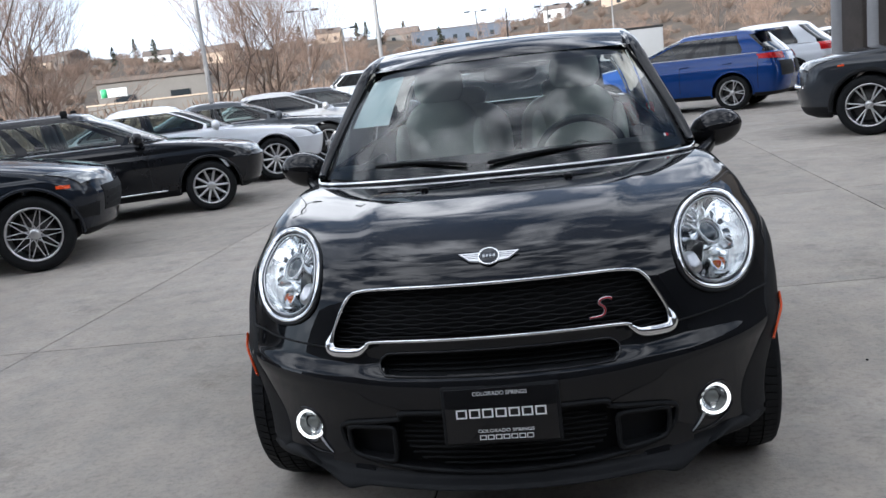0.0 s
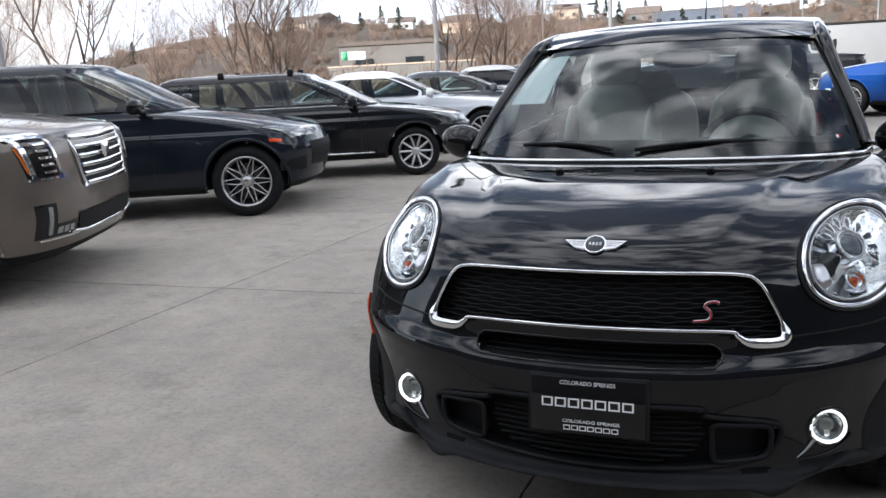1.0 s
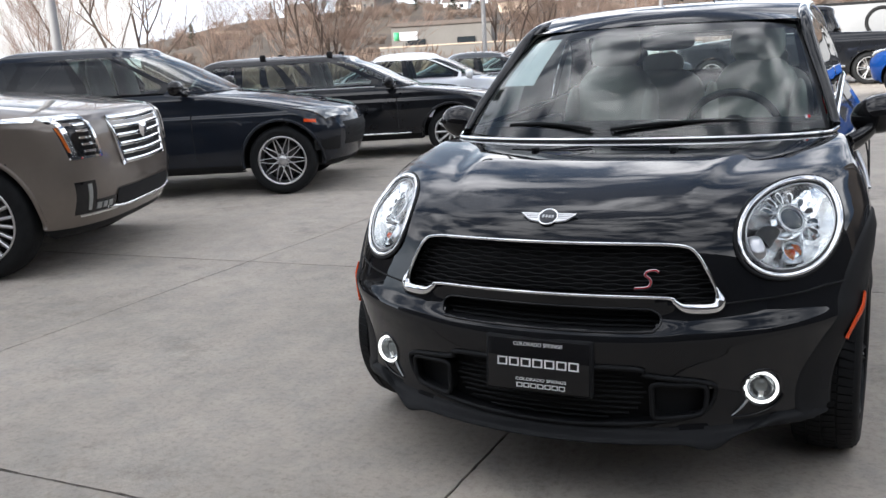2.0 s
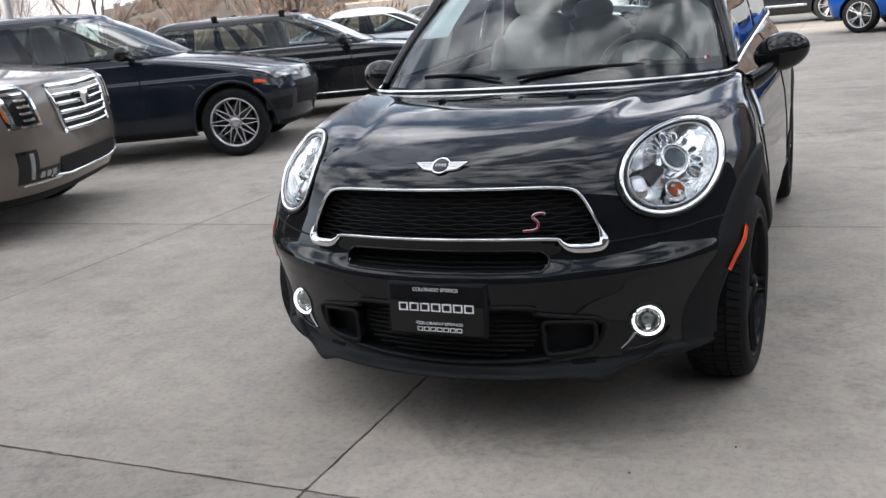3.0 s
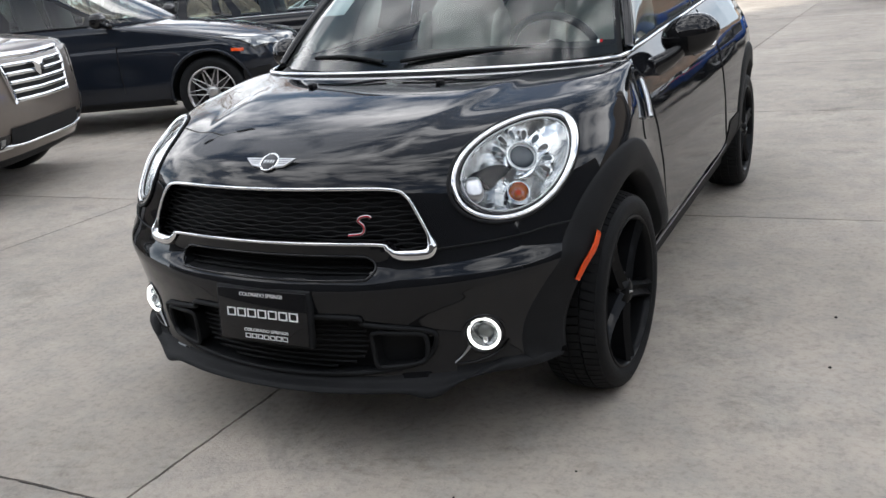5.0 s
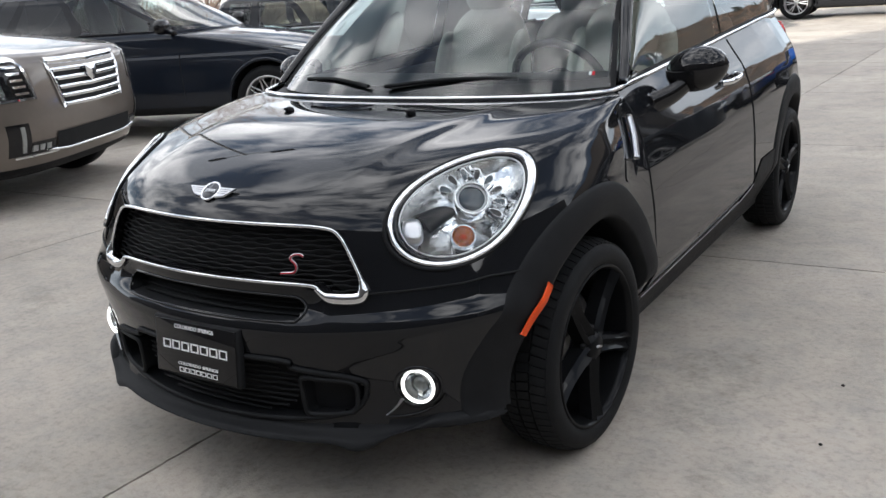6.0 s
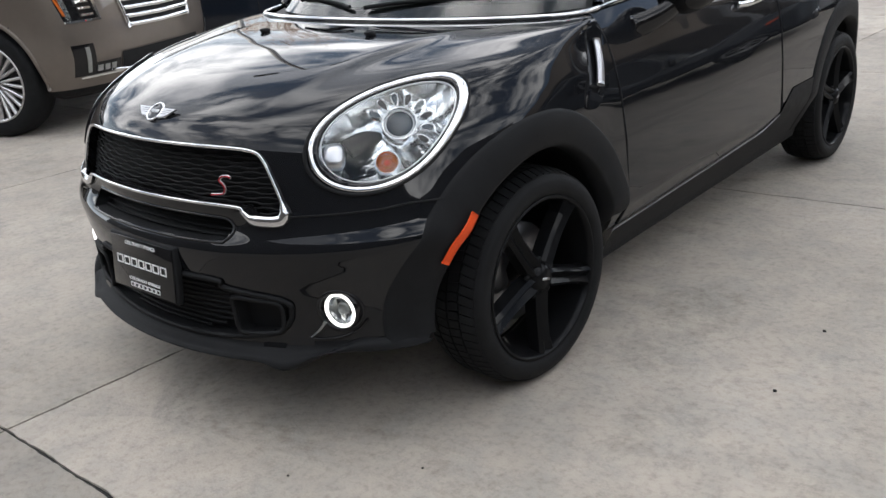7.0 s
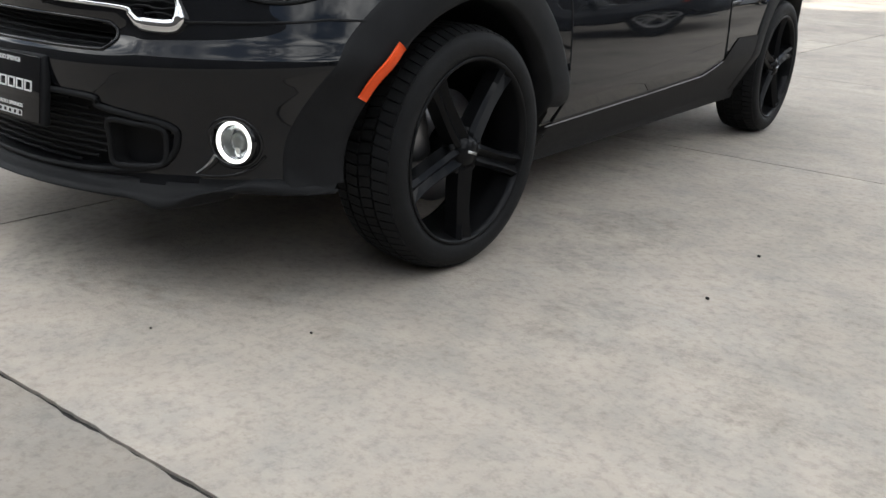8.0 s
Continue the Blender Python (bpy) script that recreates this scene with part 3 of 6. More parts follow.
def lettering(text, size, m, mat, parent, name="lettering", depth=0.0008, align="CENTER"):
    cu = bpy.data.curves.new("tmp_text", "FONT")
    cu.body, cu.size, cu.extrude, cu.align_x, cu.align_y = text, size, depth, align, "CENTER"
    ob = bpy.data.objects.new("tmp_text", cu)
    scene.collection.objects.link(ob)
    me = bpy.data.meshes.new_from_object(ob.evaluated_get(bpy.context.evaluated_depsgraph_get()))
    bpy.data.objects.remove(ob)
    me.transform(m)
    return part(name, me, mat, parent)


def mark_bars(cx, cz, width, height, n, parent, m):
    """A brand's word mark as plain thin bars of its size."""
    w = width / n
    t = height * 0.15
    for i in range(n):
        x = cx - width / 2 + (i + 0.5) * w
        bars = [block(x, cz + k * (height - t) / 2, 0.003, w * 0.84, t, 0.0015) for k in (-1, 1)] + [block(x + k * (w * 0.42 - t * 0.6), cz, 0.003, t * 1.2, height - 2 * t, 0.0015) for k in (-1, 1)]
        part("word_mark_bar", moved(join(*bars), m), WHITE, parent, "white word mark bars", smooth=False)


lettering("COLORADO SPRINGS", 0.0153, PLATE_M @ pose(0, 0.060, 0.0035), WHITE, plate)
mark_bars(0, 0.006, 0.252, 0.025, 7, plate, PLATE_M)
lettering("COLORADO SPRINGS", 0.0158, PLATE_M @ pose(0.010, -0.0435, 0.0035) @ Matrix.Diagonal((1, 0.78, 1, 1)), WHITE, plate)
mark_bars(0.010, -0.061, 0.150, 0.013, 7, plate, PLATE_M)

# winged round badge: plain shapes
b_n = np.array((0, -0.62, 0.785))
badge = part("bonnet_badge", turned_on(lathe([(0.0, 0.006), (0.025, 0.006), (0.0268, 0.0035)], 40, "z"), (0, 0.212, 0.857), b_n), BADGE_GREY, main_car, "winged round badge, silver and dark grey")
B_M = Matrix.Translation((0, 0.212, 0.857)) @ Vector(b_n).to_track_quat("Z", "Y").to_matrix().to_4x4()
part("badge_ring", moved(tube([(0.0285 * math.cos(a), 0.0285 * math.sin(a), 0.004) for a in np.linspace(0, 2 * np.pi, 40, endpoint=False)], 0.0032, True, 8), B_M), CHROME, badge)
for sgn in (1, -1):
    wing = [(0.026, -0.020, 0), (0.056, -0.014, 0), (0.086, 0.0150, 0), (0.026, 0.0150, 0)]
    v = [(sgn * x, -y * -1, 0.001) for x, y, z in wing] + [(sgn * x * 0.985, y * 0.9, 0.006) for x, y, z in wing]
    part("badge_wing", moved((v, [(4, 5, 6, 7), (0, 1, 5, 4), (1, 2, 6, 5), (2, 3, 7, 6), (3, 0, 4, 7)]), B_M), SATIN, badge, smooth=False)
    for k in range(3):
        part("wing_line", moved(block(sgn * (0.050 - 0.003 * k), 0.0075 - 0.0065 * k, 0.0063, 0.044 - 0.008 * k, 0.0012, 0.0008), B_M), BADGE_GREY, badge)
part("badge_word", moved(join(*[block(0.0095 * (i - 1.5), 0, 0.0068, 0.0064, 0.012, 0.0008) for i in range(4)]), B_M), SATIN, badge)

# slanted letter on the grille
s_path = spline([(0.033, 0.022, 0), (0.024, 0.027, 0), (0.004, 0.024, 0), (-0.003, 0.014, 0), (0.008, 0.004, 0), (0.012, -0.008, 0), (0.002, -0.021, 0), (-0.034, -0.024, 0)], 40)
S_M = Matrix.Translation((0.292, 0.178, 0.695)) @ pose(0, 0, 0, 84, 0, 14)
s_badge = part("grille_letter", moved(tube(s_path, 0.0040, False, 8, (0, 0, 1), 0.7), S_M), SATIN, main_car, "slanted chrome and red letter on the grille")
part("letter_inlay", moved(tube(s_path, 0.0021, False, 8, (0, 0, 1), 0.8), S_M @ pose(0, 0, 0.0026)), RED_TRIM, s_badge)


# headlamps
def on_lamp(th, k, out):
    e = lamp_edge(np.atleast_1d(th), k)
    return np.array([on_skin(p + HEAD_N * 0.25, -HEAD_N, out) for p in e])


def flip(shape, sgn):
    return shape if sgn > 0 else mirrored(shape)


TH = np.linspace(0, 2 * np.pi, 72, endpoint=False)
RING = on_lamp(TH, 1.0, 0.0)
for _ in range(3):
    RING = 0.25 * np.roll(RING, 1, 0) + 0.5 * RING + 0.25 * np.roll(RING, -1, 0)
RING_MID = RING.mean(0)
INNER = RING_MID + (RING - RING_MID) * 0.90
HEAD_SIDE = np.cross(HEAD_N, (0, 0, 1))
HEAD_SIDE /= np.linalg.norm(HEAD_SIDE)
HEAD_UP = np.cross(HEAD_SIDE, HEAD_N)


def lamp_at(a, b, deep):
    """A place in the lamp: a across (to the car's middle), b up, deep behind the cover."""
    return RING_MID + HEAD_SIDE * a + HEAD_UP * b - HEAD_N * deep


for sgn in (1, -1):
    lamp = part("headlamp", flip(tube(RING_MID + (RING - RING_MID) * 0.925 - HEAD_N * 0.001, 0.0075, True, 8, -HEAD_N, 0.8), sgn), GLOSS_BLACK, main_car, "large oval headlamp with chrome ring, projector lens and amber indicator")
    wide_back = 0.0068 + 0.0055 * np.clip(np.cos(TH - 0.5), 0, 1) ** 2
    part("chrome_ring", flip(tube(RING_MID + (RING - RING_MID) * 0.985 + HEAD_N * 0.003, wide_back, True, 12, HEAD_N, 0.62), sgn), CHROME, lamp, "chrome ring")
    part("gasket", flip(tube(RING_MID + (RING - RING_MID) * 1.055 + HEAD_N * 0.000, 0.005, True, 8, HEAD_N, 0.8), sgn), MATT_BLACK, lamp)
    # bowl
    ks = np.linspace(1.0, 0.0, 12)
    bowl = np.stack([RING_MID + (INNER - RING_MID) * k - HEAD_N * (0.008 + 0.050 * (1 - k ** 2.6)) for k in ks], 1)
    part("reflector", flip(sheet(bowl, None, True, False), sgn), REFLECTOR, lamp, "mirrored bowl")
    strip("inner_edge", (RING_MID + (INNER - RING_MID) * 0.965 + HEAD_N * 0.002) * (sgn, 1, 1), 0.0022, SATIN, lamp, closed=True)
    dome = np.stack([RING_MID + (INNER - RING_MID) * k + HEAD_N * 0.016 * (1 - k ** 2) for k in ks], 1)
    cover = part("cover", flip(sheet(dome, None, True, False), sgn), GLASS_LAMP, lamp, "clear domed cover")
    cover.visible_shadow = False
    # projector
    pc = lamp_at(-0.014, 0.022, 0.036)
    part("projector", flip(turned_on(lathe([(0.046, -0.03), (0.049, 0.014), (0.047, 0.024), (0.042, 0.026), (0.039, 0.020), (0.038, 0.010)], 40, "z"), pc, HEAD_N), sgn), CHROME, lamp)
    part("lens", flip(turned_on(lathe([(0.039, 0.008)] + [(0.039 * math.cos(a), 0.008 + 0.018 * math.sin(a)) for a in np.linspace(0.15, np.pi / 2, 8)], 40, "z"), pc, HEAD_N), sgn), LENS, lamp, "dark projector lens")
    part("lens_ring", flip(turned_on(tube([(0.036 * math.cos(a), 0.036 * math.sin(a), 0.018) for a in np.linspace(0, 2 * np.pi, 40, endpoint=False)], 0.0022, True, 6), pc, HEAD_N), sgn), SATIN, lamp)
    # petal-shaped vents round the outer side of the projector
    for k in range(8):
        a = radians(-62 + 27 * k)
        rad = -HEAD_SIDE * math.sin(a) + HEAD_UP * math.cos(a)
        tan = np.cross(HEAD_N, rad)
        at_v = pc + rad * 0.071 + HEAD_N * 0.010

        def petal(profile):
            v, f = lathe(profile, 20, "z")
            v = np.asarray(v)
            pinch = 0.72 + 0.28 * np.clip(v[:, 1] / 0.012, -1, 1)
            return at_v + np.outer(v[:, 0] * 0.95 * pinch, tan) + np.outer(v[:, 1] * 1.55, rad) + np.outer(v[:, 2], HEAD_N), f

        part("vent_hole", flip(petal([(0.0105, 0.003), (0.009, 0.0045), (0.0, 0.002)]), sgn), DISC if k % 2 else LENS, lamp)
        part("vent_rim", flip(petal([(0.0140, -0.03), (0.0138, 0.004), (0.0125, 0.007), (0.0103, 0.003)]), sgn), REFLECTOR, lamp)
    # amber indicator bulb in a clear bowl
    ic = lamp_at(0.022, -0.080, 0.026)
    part("indicator_rim", flip(turned_on(lathe([(0.032, -0.03), (0.034, 0.008), (0.031, 0.013), (0.028, 0.010), (0.025, -0.001)], 32, "z"), ic, HEAD_N), sgn), CHROME, lamp)
    part("indicator_bowl", flip(turned_on(lathe([(0.0285, 0.008), (0.024, -0.004), (0.014, -0.010), (0.0, -0.012)], 32, "z"), ic, HEAD_N), sgn), REFLECTOR, lamp)
    part("indicator", flip(turned_on(lathe([(0.0128, -0.008), (0.0120, 0.000), (0.009, 0.004), (0.0, 0.006)], 28, "z"), ic, HEAD_N), sgn), AMBER, lamp, "round amber indicator")
    part("bulb", flip(turned_on(lathe([(0.008, -0.006), (0.008, 0.006), (0.005, 0.011), (0.0, 0.012)], 16, "z"), ic, HEAD_N), sgn), AMBER_SIDE, lamp)
    # washer cap and the dark bridge behind it
    wc = lamp_at(0.150, -0.064, -0.002)
    part("washer_cap", flip(turned_on(loft_box((0, 0, 0), (0.052, 0.070, 0.044), 3.0, 24, 14), wc, HEAD_N), sgn), SATIN, lamp, "silver washer cap")
    bridge = spline([lamp_at(0.120, -0.046, 0.002), lamp_at(0.080, -0.018, 0.014), lamp_at(0.034, -0.002, 0.028)], 10)
    part("inner_trim", flip(tube(bridge, [0.027, 0.028, 0.028, 0.027, 0.026, 0.025, 0.023, 0.020, 0.016, 0.009], False, 12, HEAD_N, 0.35), sgn), MATT_BLACK, lamp)

# fog lamps with lit rings
FOG_N = FOG_N / np.linalg.norm(FOG_N)
FOG_AT = on_skin(FOG_C + FOG_N * 0.3, -FOG_N, -0.007)
for sgn in (1, -1):
    fog = part("fog_lamp", flip(turned_on(lathe([(r * 0.92, h) for r, h in [(0.057, -0.045), (0.058, 0.002), (0.056, 0.007), (0.052, 0.009), (0.048, 0.007), (0.046, -0.020)]], 48, "z"), FOG_AT, FOG_N), sgn), GLOSS_BLACK, main_car, "round fog lamp with a bright white ring")
    part("light_ring", flip(turned_on(lathe([(r * 0.92, h) for r, h in [(0.0515, 0.006), (0.0505, 0.011), (0.0465, 0.0135), (0.0435, 0.0115), (0.0422, 0.005), (0.0422, 0.002)]], 48, "z"), FOG_AT, FOG_N), sgn), DRL, fog, "lit white ring")
    part("lens", flip(turned_on(lathe([(r * 0.92, h) for r, h in [(0.022, -0.012), (0.020, -0.004), (0.011, 0.000), (0.0, 0.001)]], 32, "z"), FOG_AT, FOG_N), sgn), LENS_CLEAR, fog)
    part("lens_bar", flip(turned_on(block(0, -0.012, -0.006, 0.014, 0.044, 0.008, 0.002), FOG_AT, FOG_N), sgn), REFLECTOR, fog)
    fcov = part("cover", flip(turned_on(lathe([(r * 0.92, h) for r, h in [(0.0425, 0.007), (0.030, 0.010), (0.015, 0.0105), (0.0, 0.011)]], 32, "z"), FOG_AT, FOG_N), sgn), GLASS_LAMP, fog)
    fcov.visible_shadow = False
    part("bowl", flip(turned_on(lathe([(r * 0.92, h) for r, h in [(0.0425, 0.006), (0.037, -0.010), (0.022, -0.024), (0.0, -0.028)]], 32, "z"), FOG_AT, FOG_N), sgn), REFLECTOR, fog)
    fa = np.cross(FOG_N, (0, 0, 1))
    fa /= np.linalg.norm(fa)
    fb = np.cross(fa, FOG_N)
    bez = np.array([on_skin(FOG_C + 0.0545 * (math.cos(a) * fa + math.sin(a) * fb) + FOG_N * 0.3, -FOG_N, 0.0005) for a in np.linspace(0, 2 * np.pi, 48, endpoint=False)])
    part("fog_bezel", flip(tube(bez, 0.0055, True, 8, FOG_N, 0.6), sgn), PAINT, fog)
    part("fog_tunnel", flip(wall_in(bez, 0.05, -FOG_N), sgn), GLOSS_BLACK, fog)
    lip_pts = [front_at(x, z, 0.004) for x, z in ((0.524, 0.300), (0.560, 0.300), (0.60, 0.308), (0.632, 0.326), (0.652, 0.352))]
    part("fog_trim", flip(tube(spline(lip_pts, 16), np.linspace(0.0025, 0.0045, 16), False, 8, (0, -1, 0), 0.7), sgn), GLOSS_BLACK, fog)
    pod = [front_at(x, z, 0.001) for x, z in ((0.560, 0.345), (0.550, 0.330), (0.538, 0.316), (0.522, 0.302))]
    part("fog_pod", flip(tube(spline(pod, 12), np.linspace(0.012, 0.002, 12), False, 10, (0, -1, 0), 0.5), sgn), GLOSS_BLACK, fog, "gloss black blade beside the fog lamp")
    strip("blade_edge", (np.array(spline(pod, 12)) + (0.0, -0.005, 0.003)) * (sgn, 1, 1), np.linspace(0.0045, 0.0012, 12), SATIN, fog)


# wheel arches, side lamps
def side_x(y, z):
    """Half width of the body side behind the front wings."""
    yy = [DOOR_Y, 1.8, 2.5, 3.0, 3.4, 3.75, 4.0, 4.08]
    zz = np.array([0.22, 0.31, 0.41, 0.62, 0.75, 0.85, 0.93, 1.0, 1.08])
    x0 = np.interp(z, zz, [0.770, 0.818, 0.871, 0.862, 0.844, 0.819, 0.785, 0.732, 0.68])
    x1 = np.interp(z, zz, [0.770, 0.818, 0.871, 0.872, 0.864, 0.848, 0.820, 0.775, 0.72])
    haunch = np.interp(y, yy, [0.0, 0.15, 0.6, 1.0, 1.15, 0.9, 0.3, 0.0])
    x = x0 + (x1 - x0) * haunch
    return x * np.interp(y, [3.3, 3.6, 3.85, 4.0, 4.08], [1.0, 0.98, 0.905, 0.79, 0.64])


def arch(cy, front):
    th = np.radians(np.linspace(-5 if front else -9, 184 if front else 189, 64))
    rs = [0.372, 0.376, 0.386, 0.43, 0.468, 0.476, 0.478]
    lift = [-0.05, 0.001, 0.005, 0.007, 0.006, 0.003, -0.004]
    g = np.zeros((len(th), len(rs), 3))
    for i, t in enumerate(th):
        for j, (r, o) in enumerate(zip(rs, lift)):
            y, z = cy + r * math.cos(t), AXLE_Z + r * math.sin(t)
            if front and y < DOOR_Y - 0.004:
                x = side_at(y, z)[0]
            else:
                x = float(side_x(max(y, DOOR_Y), z))
            x -= 0.055 * float(np.clip((0.40 - z) / 0.15, 0, 1)) if front and y > cy else 0.0
            fade = 1.0 if not front else float(np.clip((math.radians(165) - t) / math.radians(40), 0, 1))
            g[i, j] = (x + (o * (0.25 + 0.75 * fade) if o > 0 else o), y, z)
    return sheet(g)


for sgn in (1, -1):
    part("wheel_arch", flip(arch(AXLE_F, True), sgn), PLASTIC, main_car, "matt black plastic wheel arch")
    part("wheel_arch", flip(arch(AXLE_R, False), sgn), PLASTIC, main_car, "matt black plastic wheel arch")
    for cy in (AXLE_F, AXLE_R):
        th = np.radians(np.linspace(-4, 184, 40))
        liner = []
        for t in th:
            y, z = cy + 0.385 * math.cos(t), AXLE_Z + 0.385 * math.sin(t)
            edge = side_at(y, z)[0] if cy < 2 and y < DOOR_Y else float(side_x(y, z))
            liner.append([(x, y, z) for x in (0.50, max(0.52, min(0.84, edge - 0.018)))])
        liner = np.array(liner)
        disc = np.array([[(0.50, cy + r * math.cos(t), AXLE_Z + r * math.sin(t)) for r in (0.0, 0.2, 0.386)] for t in th])
        part("wheel_well", flip(join(sheet(liner), sheet(disc)), sgn), MATT_BLACK, main_car)
    # amber side marker on the arch
    m_pts = np.array([side_at(0.524, 0.600, 0.009), side_at(0.492, 0.565, 0.009), side_at(0.462, 0.525, 0.009), side_at(0.442, 0.484, 0.009)])
    part("side_marker", flip(tube(spline(m_pts, 14), 0.0135, False, 8, (1, -0.25, 0), 0.30), sgn), AMBER_SIDE, main_car, "slim amber side marker")


# body side from the door back, with door, quarter panel and sill
def side_panel(y0, y1, z0, z1, out=0.0, ny=50, nz=40, cut=True, low=None):
    ys = np.linspace(y0, y1, ny)
    g = np.zeros((ny, nz, 3))
    for i, y in enumerate(ys):
        zl = low(y) if low else z0
        zt = z1(y) if callable(z1) else z1
        for j, s in enumerate(np.linspace(0, 1, nz)):
            z = zl + (zt - zl) * s
            g[i, j] = (float(side_x(y, z)) + out, y, z)
    c = (g[:-1, :-1] + g[1:, 1:]) / 2
    keep = np.hypot(c[..., 1] - AXLE_R, c[..., 2] - AXLE_Z) > 0.392 if cut else None
    return sheet(g, keep)


def belt(y):
    return float(np.interp(y, [1.2, 1.6, 2.4, 3.2, 3.7, 4.1], [0.992, 1.008, 1.045, 1.085, 1.10, 1.10]))


def sill(y):
    return float(np.interp(y, [1.2, 1.9, 2.40, 2.56, 2.70], [0.322, 0.345, 0.365, 0.42, 0.50]))


DOOR_END = 2.56
for sgn in (1, -1):
    door = part("door", flip(side_panel(DOOR_Y + 0.004, DOOR_END, 0.32, belt, 0.0, 60, 44, False, sill), sgn), PAINT, main_car, "long front door in glossy dark paint")
    part("quarter_panel", flip(side_panel(DOOR_END + 0.006, 4.08, 0.36, belt, 0.0, 70, 44, True, lambda y: 0.45 if y < 2.9 else 0.40), sgn), PAINT, main_car)
    sl = side_panel(1.245, 3.02, 0.20, lambda y: sill(y) - 0.006, 0.004, 40, 10, True)
    part("sill", flip(sl, sgn), PLASTIC, main_car, "black plastic sill")
    strip("sill_trim", np.array([(float(side_x(y, sill(y))) + 0.006, y, sill(y) - 0.002) for y in np.linspace(1.22, 2.54, 30)]) * (sgn, 1, 1), 0.0022, STEEL, main_car, "thin bright sill line")
    strip("panel_gap", np.array([(float(side_x(DOOR_Y, z)) + 0.0005, DOOR_Y + 0.003 - 0.05 * max(0, 0.45 - z), z) for z in np.linspace(0.33, 0.97, 26)]) * (sgn, 1, 1), 0.0032, MATT_BLACK, main_car)
    strip("panel_gap", np.array([(float(side_x(DOOR_END, z)) + 0.0005, DOOR_END + 0.003 + 0.10 * max(0, 0.6 - z), z) for z in np.linspace(0.44, 1.04, 26)]) * (sgn, 1, 1), 0.0032, MATT_BLACK, main_car)
    # handle
    hx = float(side_x(2.31, 0.90))
    part("handle_cup", flip(ellipsoid((hx - 0.004, 2.30, 0.905), (0.010, 0.050, 0.026), 20, 10), sgn), GLOSS_BLACK, door)
    part("door_handle", flip(tube(spline([(hx + 0.004, 2.205, 0.897), (hx + 0.034, 2.235, 0.901), (hx + 0.040, 2.30, 0.905), (hx + 0.034, 2.375, 0.909), (hx + 0.004, 2.405, 0.911)], 18), 0.0115, False, 10, (1, 0, 0), 0.8), sgn), CHROME, door, "chrome loop handle")
    # side scuttle with bright insert
    sc = [np.array(side_at(y, z, 0.003)) for y, z in ((1.255, 0.945), (1.18, 0.955), (1.13, 0.90), (1.065, 0.80), (1.045, 0.755), (1.12, 0.745), (1.18, 0.79), (1.225, 0.88))]
    ring = spline(sc, 40, True)
    scut = part("side_scuttle", flip(join((np.vstack([ring, ring.mean(0) + (0.004, 0, 0)]), [(i, (i + 1) % 40, 40) for i in range(40)]), wall_in(ring, 0.02, (-1, 0, 0))), sgn), PAINT, main_car, "dark painted side scuttle with a bright white insert")
    part("scuttle_insert", flip(tube(spline([side_at(1.190, 0.925, 0.014), side_at(1.163, 0.865, 0.014), side_at(1.136, 0.805, 0.014)], 14), 0.0165, False, 10, (1, 0, 0), 0.6), sgn), SATIN, scut, "bright silver insert")

# chrome line round the cowl and along the belt
COWL = [GRID[i, -1] for i in range(0, NU, 10)]
cowl_half = np.array([p for p in COWL if p[1] < 1.285] + [(0.742, 1.30, 0.994)])
belt_half = np.array([(float(side_x(y, belt(y))) + 0.004, y, belt(y) + 0.004) for y in np.linspace(1.34, 3.75, 24)])
line = np.vstack([cowl_half + (0, 0.004, 0.006), belt_half])
line = np.vstack([(line * (-1, 1, 1))[::-1], line[1:]])
part("waist_chrome", tube(spline(line, 200), 0.0085, False, 8, (0, 0, 1), 0.9), CHROME, main_car, "chrome strip round the waist")

# glasshouse
WS_B = [(0.0, 1.075, 0.992), (0.30, 1.105, 0.994), (0.55, 1.185, 0.996), (0.715, 1.315, 1.000)]
WS_T = [(0.0, 1.735, 1.425), (0.25, 1.742, 1.421), (0.45, 1.770, 1.409), (0.565, 1.815, 1.392)]


def windscreen(k0=0.0, k1=1.0, s0=-1.0, s1=1.0, out=0.0, nu=40, nv=16):
    b, t = spline(WS_B, 60), spline(WS_T, 60)
    g = np.zeros((nu, nv, 3))
    for i, s in enumerate(np.linspace(s0, s1, nu)):
        f = abs(s) * 59
        k = min(int(f), 58)
        pb, pt = b[k] + (b[k + 1] - b[k]) * (f - k), t[k] + (t[k + 1] - t[k]) * (f - k)
        for j, v in enumerate(np.linspace(k0, k1, nv)):
            p = pb + (pt - pb) * v + np.array((0, -0.55, 0.84)) * (0.035 * 4 * v * (1 - v) / 1.3 + out)
            g[i, j] = p * (1 if s >= 0 else -1, 1, 1)
    return sheet(g)


ws = part("windscreen", windscreen(0.0, 1.0, -0.97, 0.97), GLASS, main_car, "raked windscreen mirroring the clouds")
ws.visible_shadow = False
part("screen_border", join(windscreen(0.0, 0.065, -1, 1, -0.004, 40, 4), windscreen(0.95, 1.0, -1, 1, -0.004, 40, 4), windscreen(0, 1, 0.955, 1.0, -0.004, 4, 16), windscreen(0, 1, -1.0, -0.955, -0.004, 4, 16)), MATT_BLACK, main_car, "black border of the windscreen")

RAIL = [(0.735, 1.325, 1.010), (0.700, 1.44, 1.115), (0.640, 1.62, 1.265), (0.592, 1.80, 1.398), (0.575, 2.05, 1.450), (0.572, 2.40, 1.470), (0.575, 2.80, 1.455), (0.590, 3.20, 1.415), (0.600, 3.52, 1.355)]
rail = spline(RAIL, 80)


def rail_at(y):
    return np.array((np.interp(y, rail[:, 1], rail[:, 0]), y, np.interp(y, rail[:, 1], rail[:, 2])))


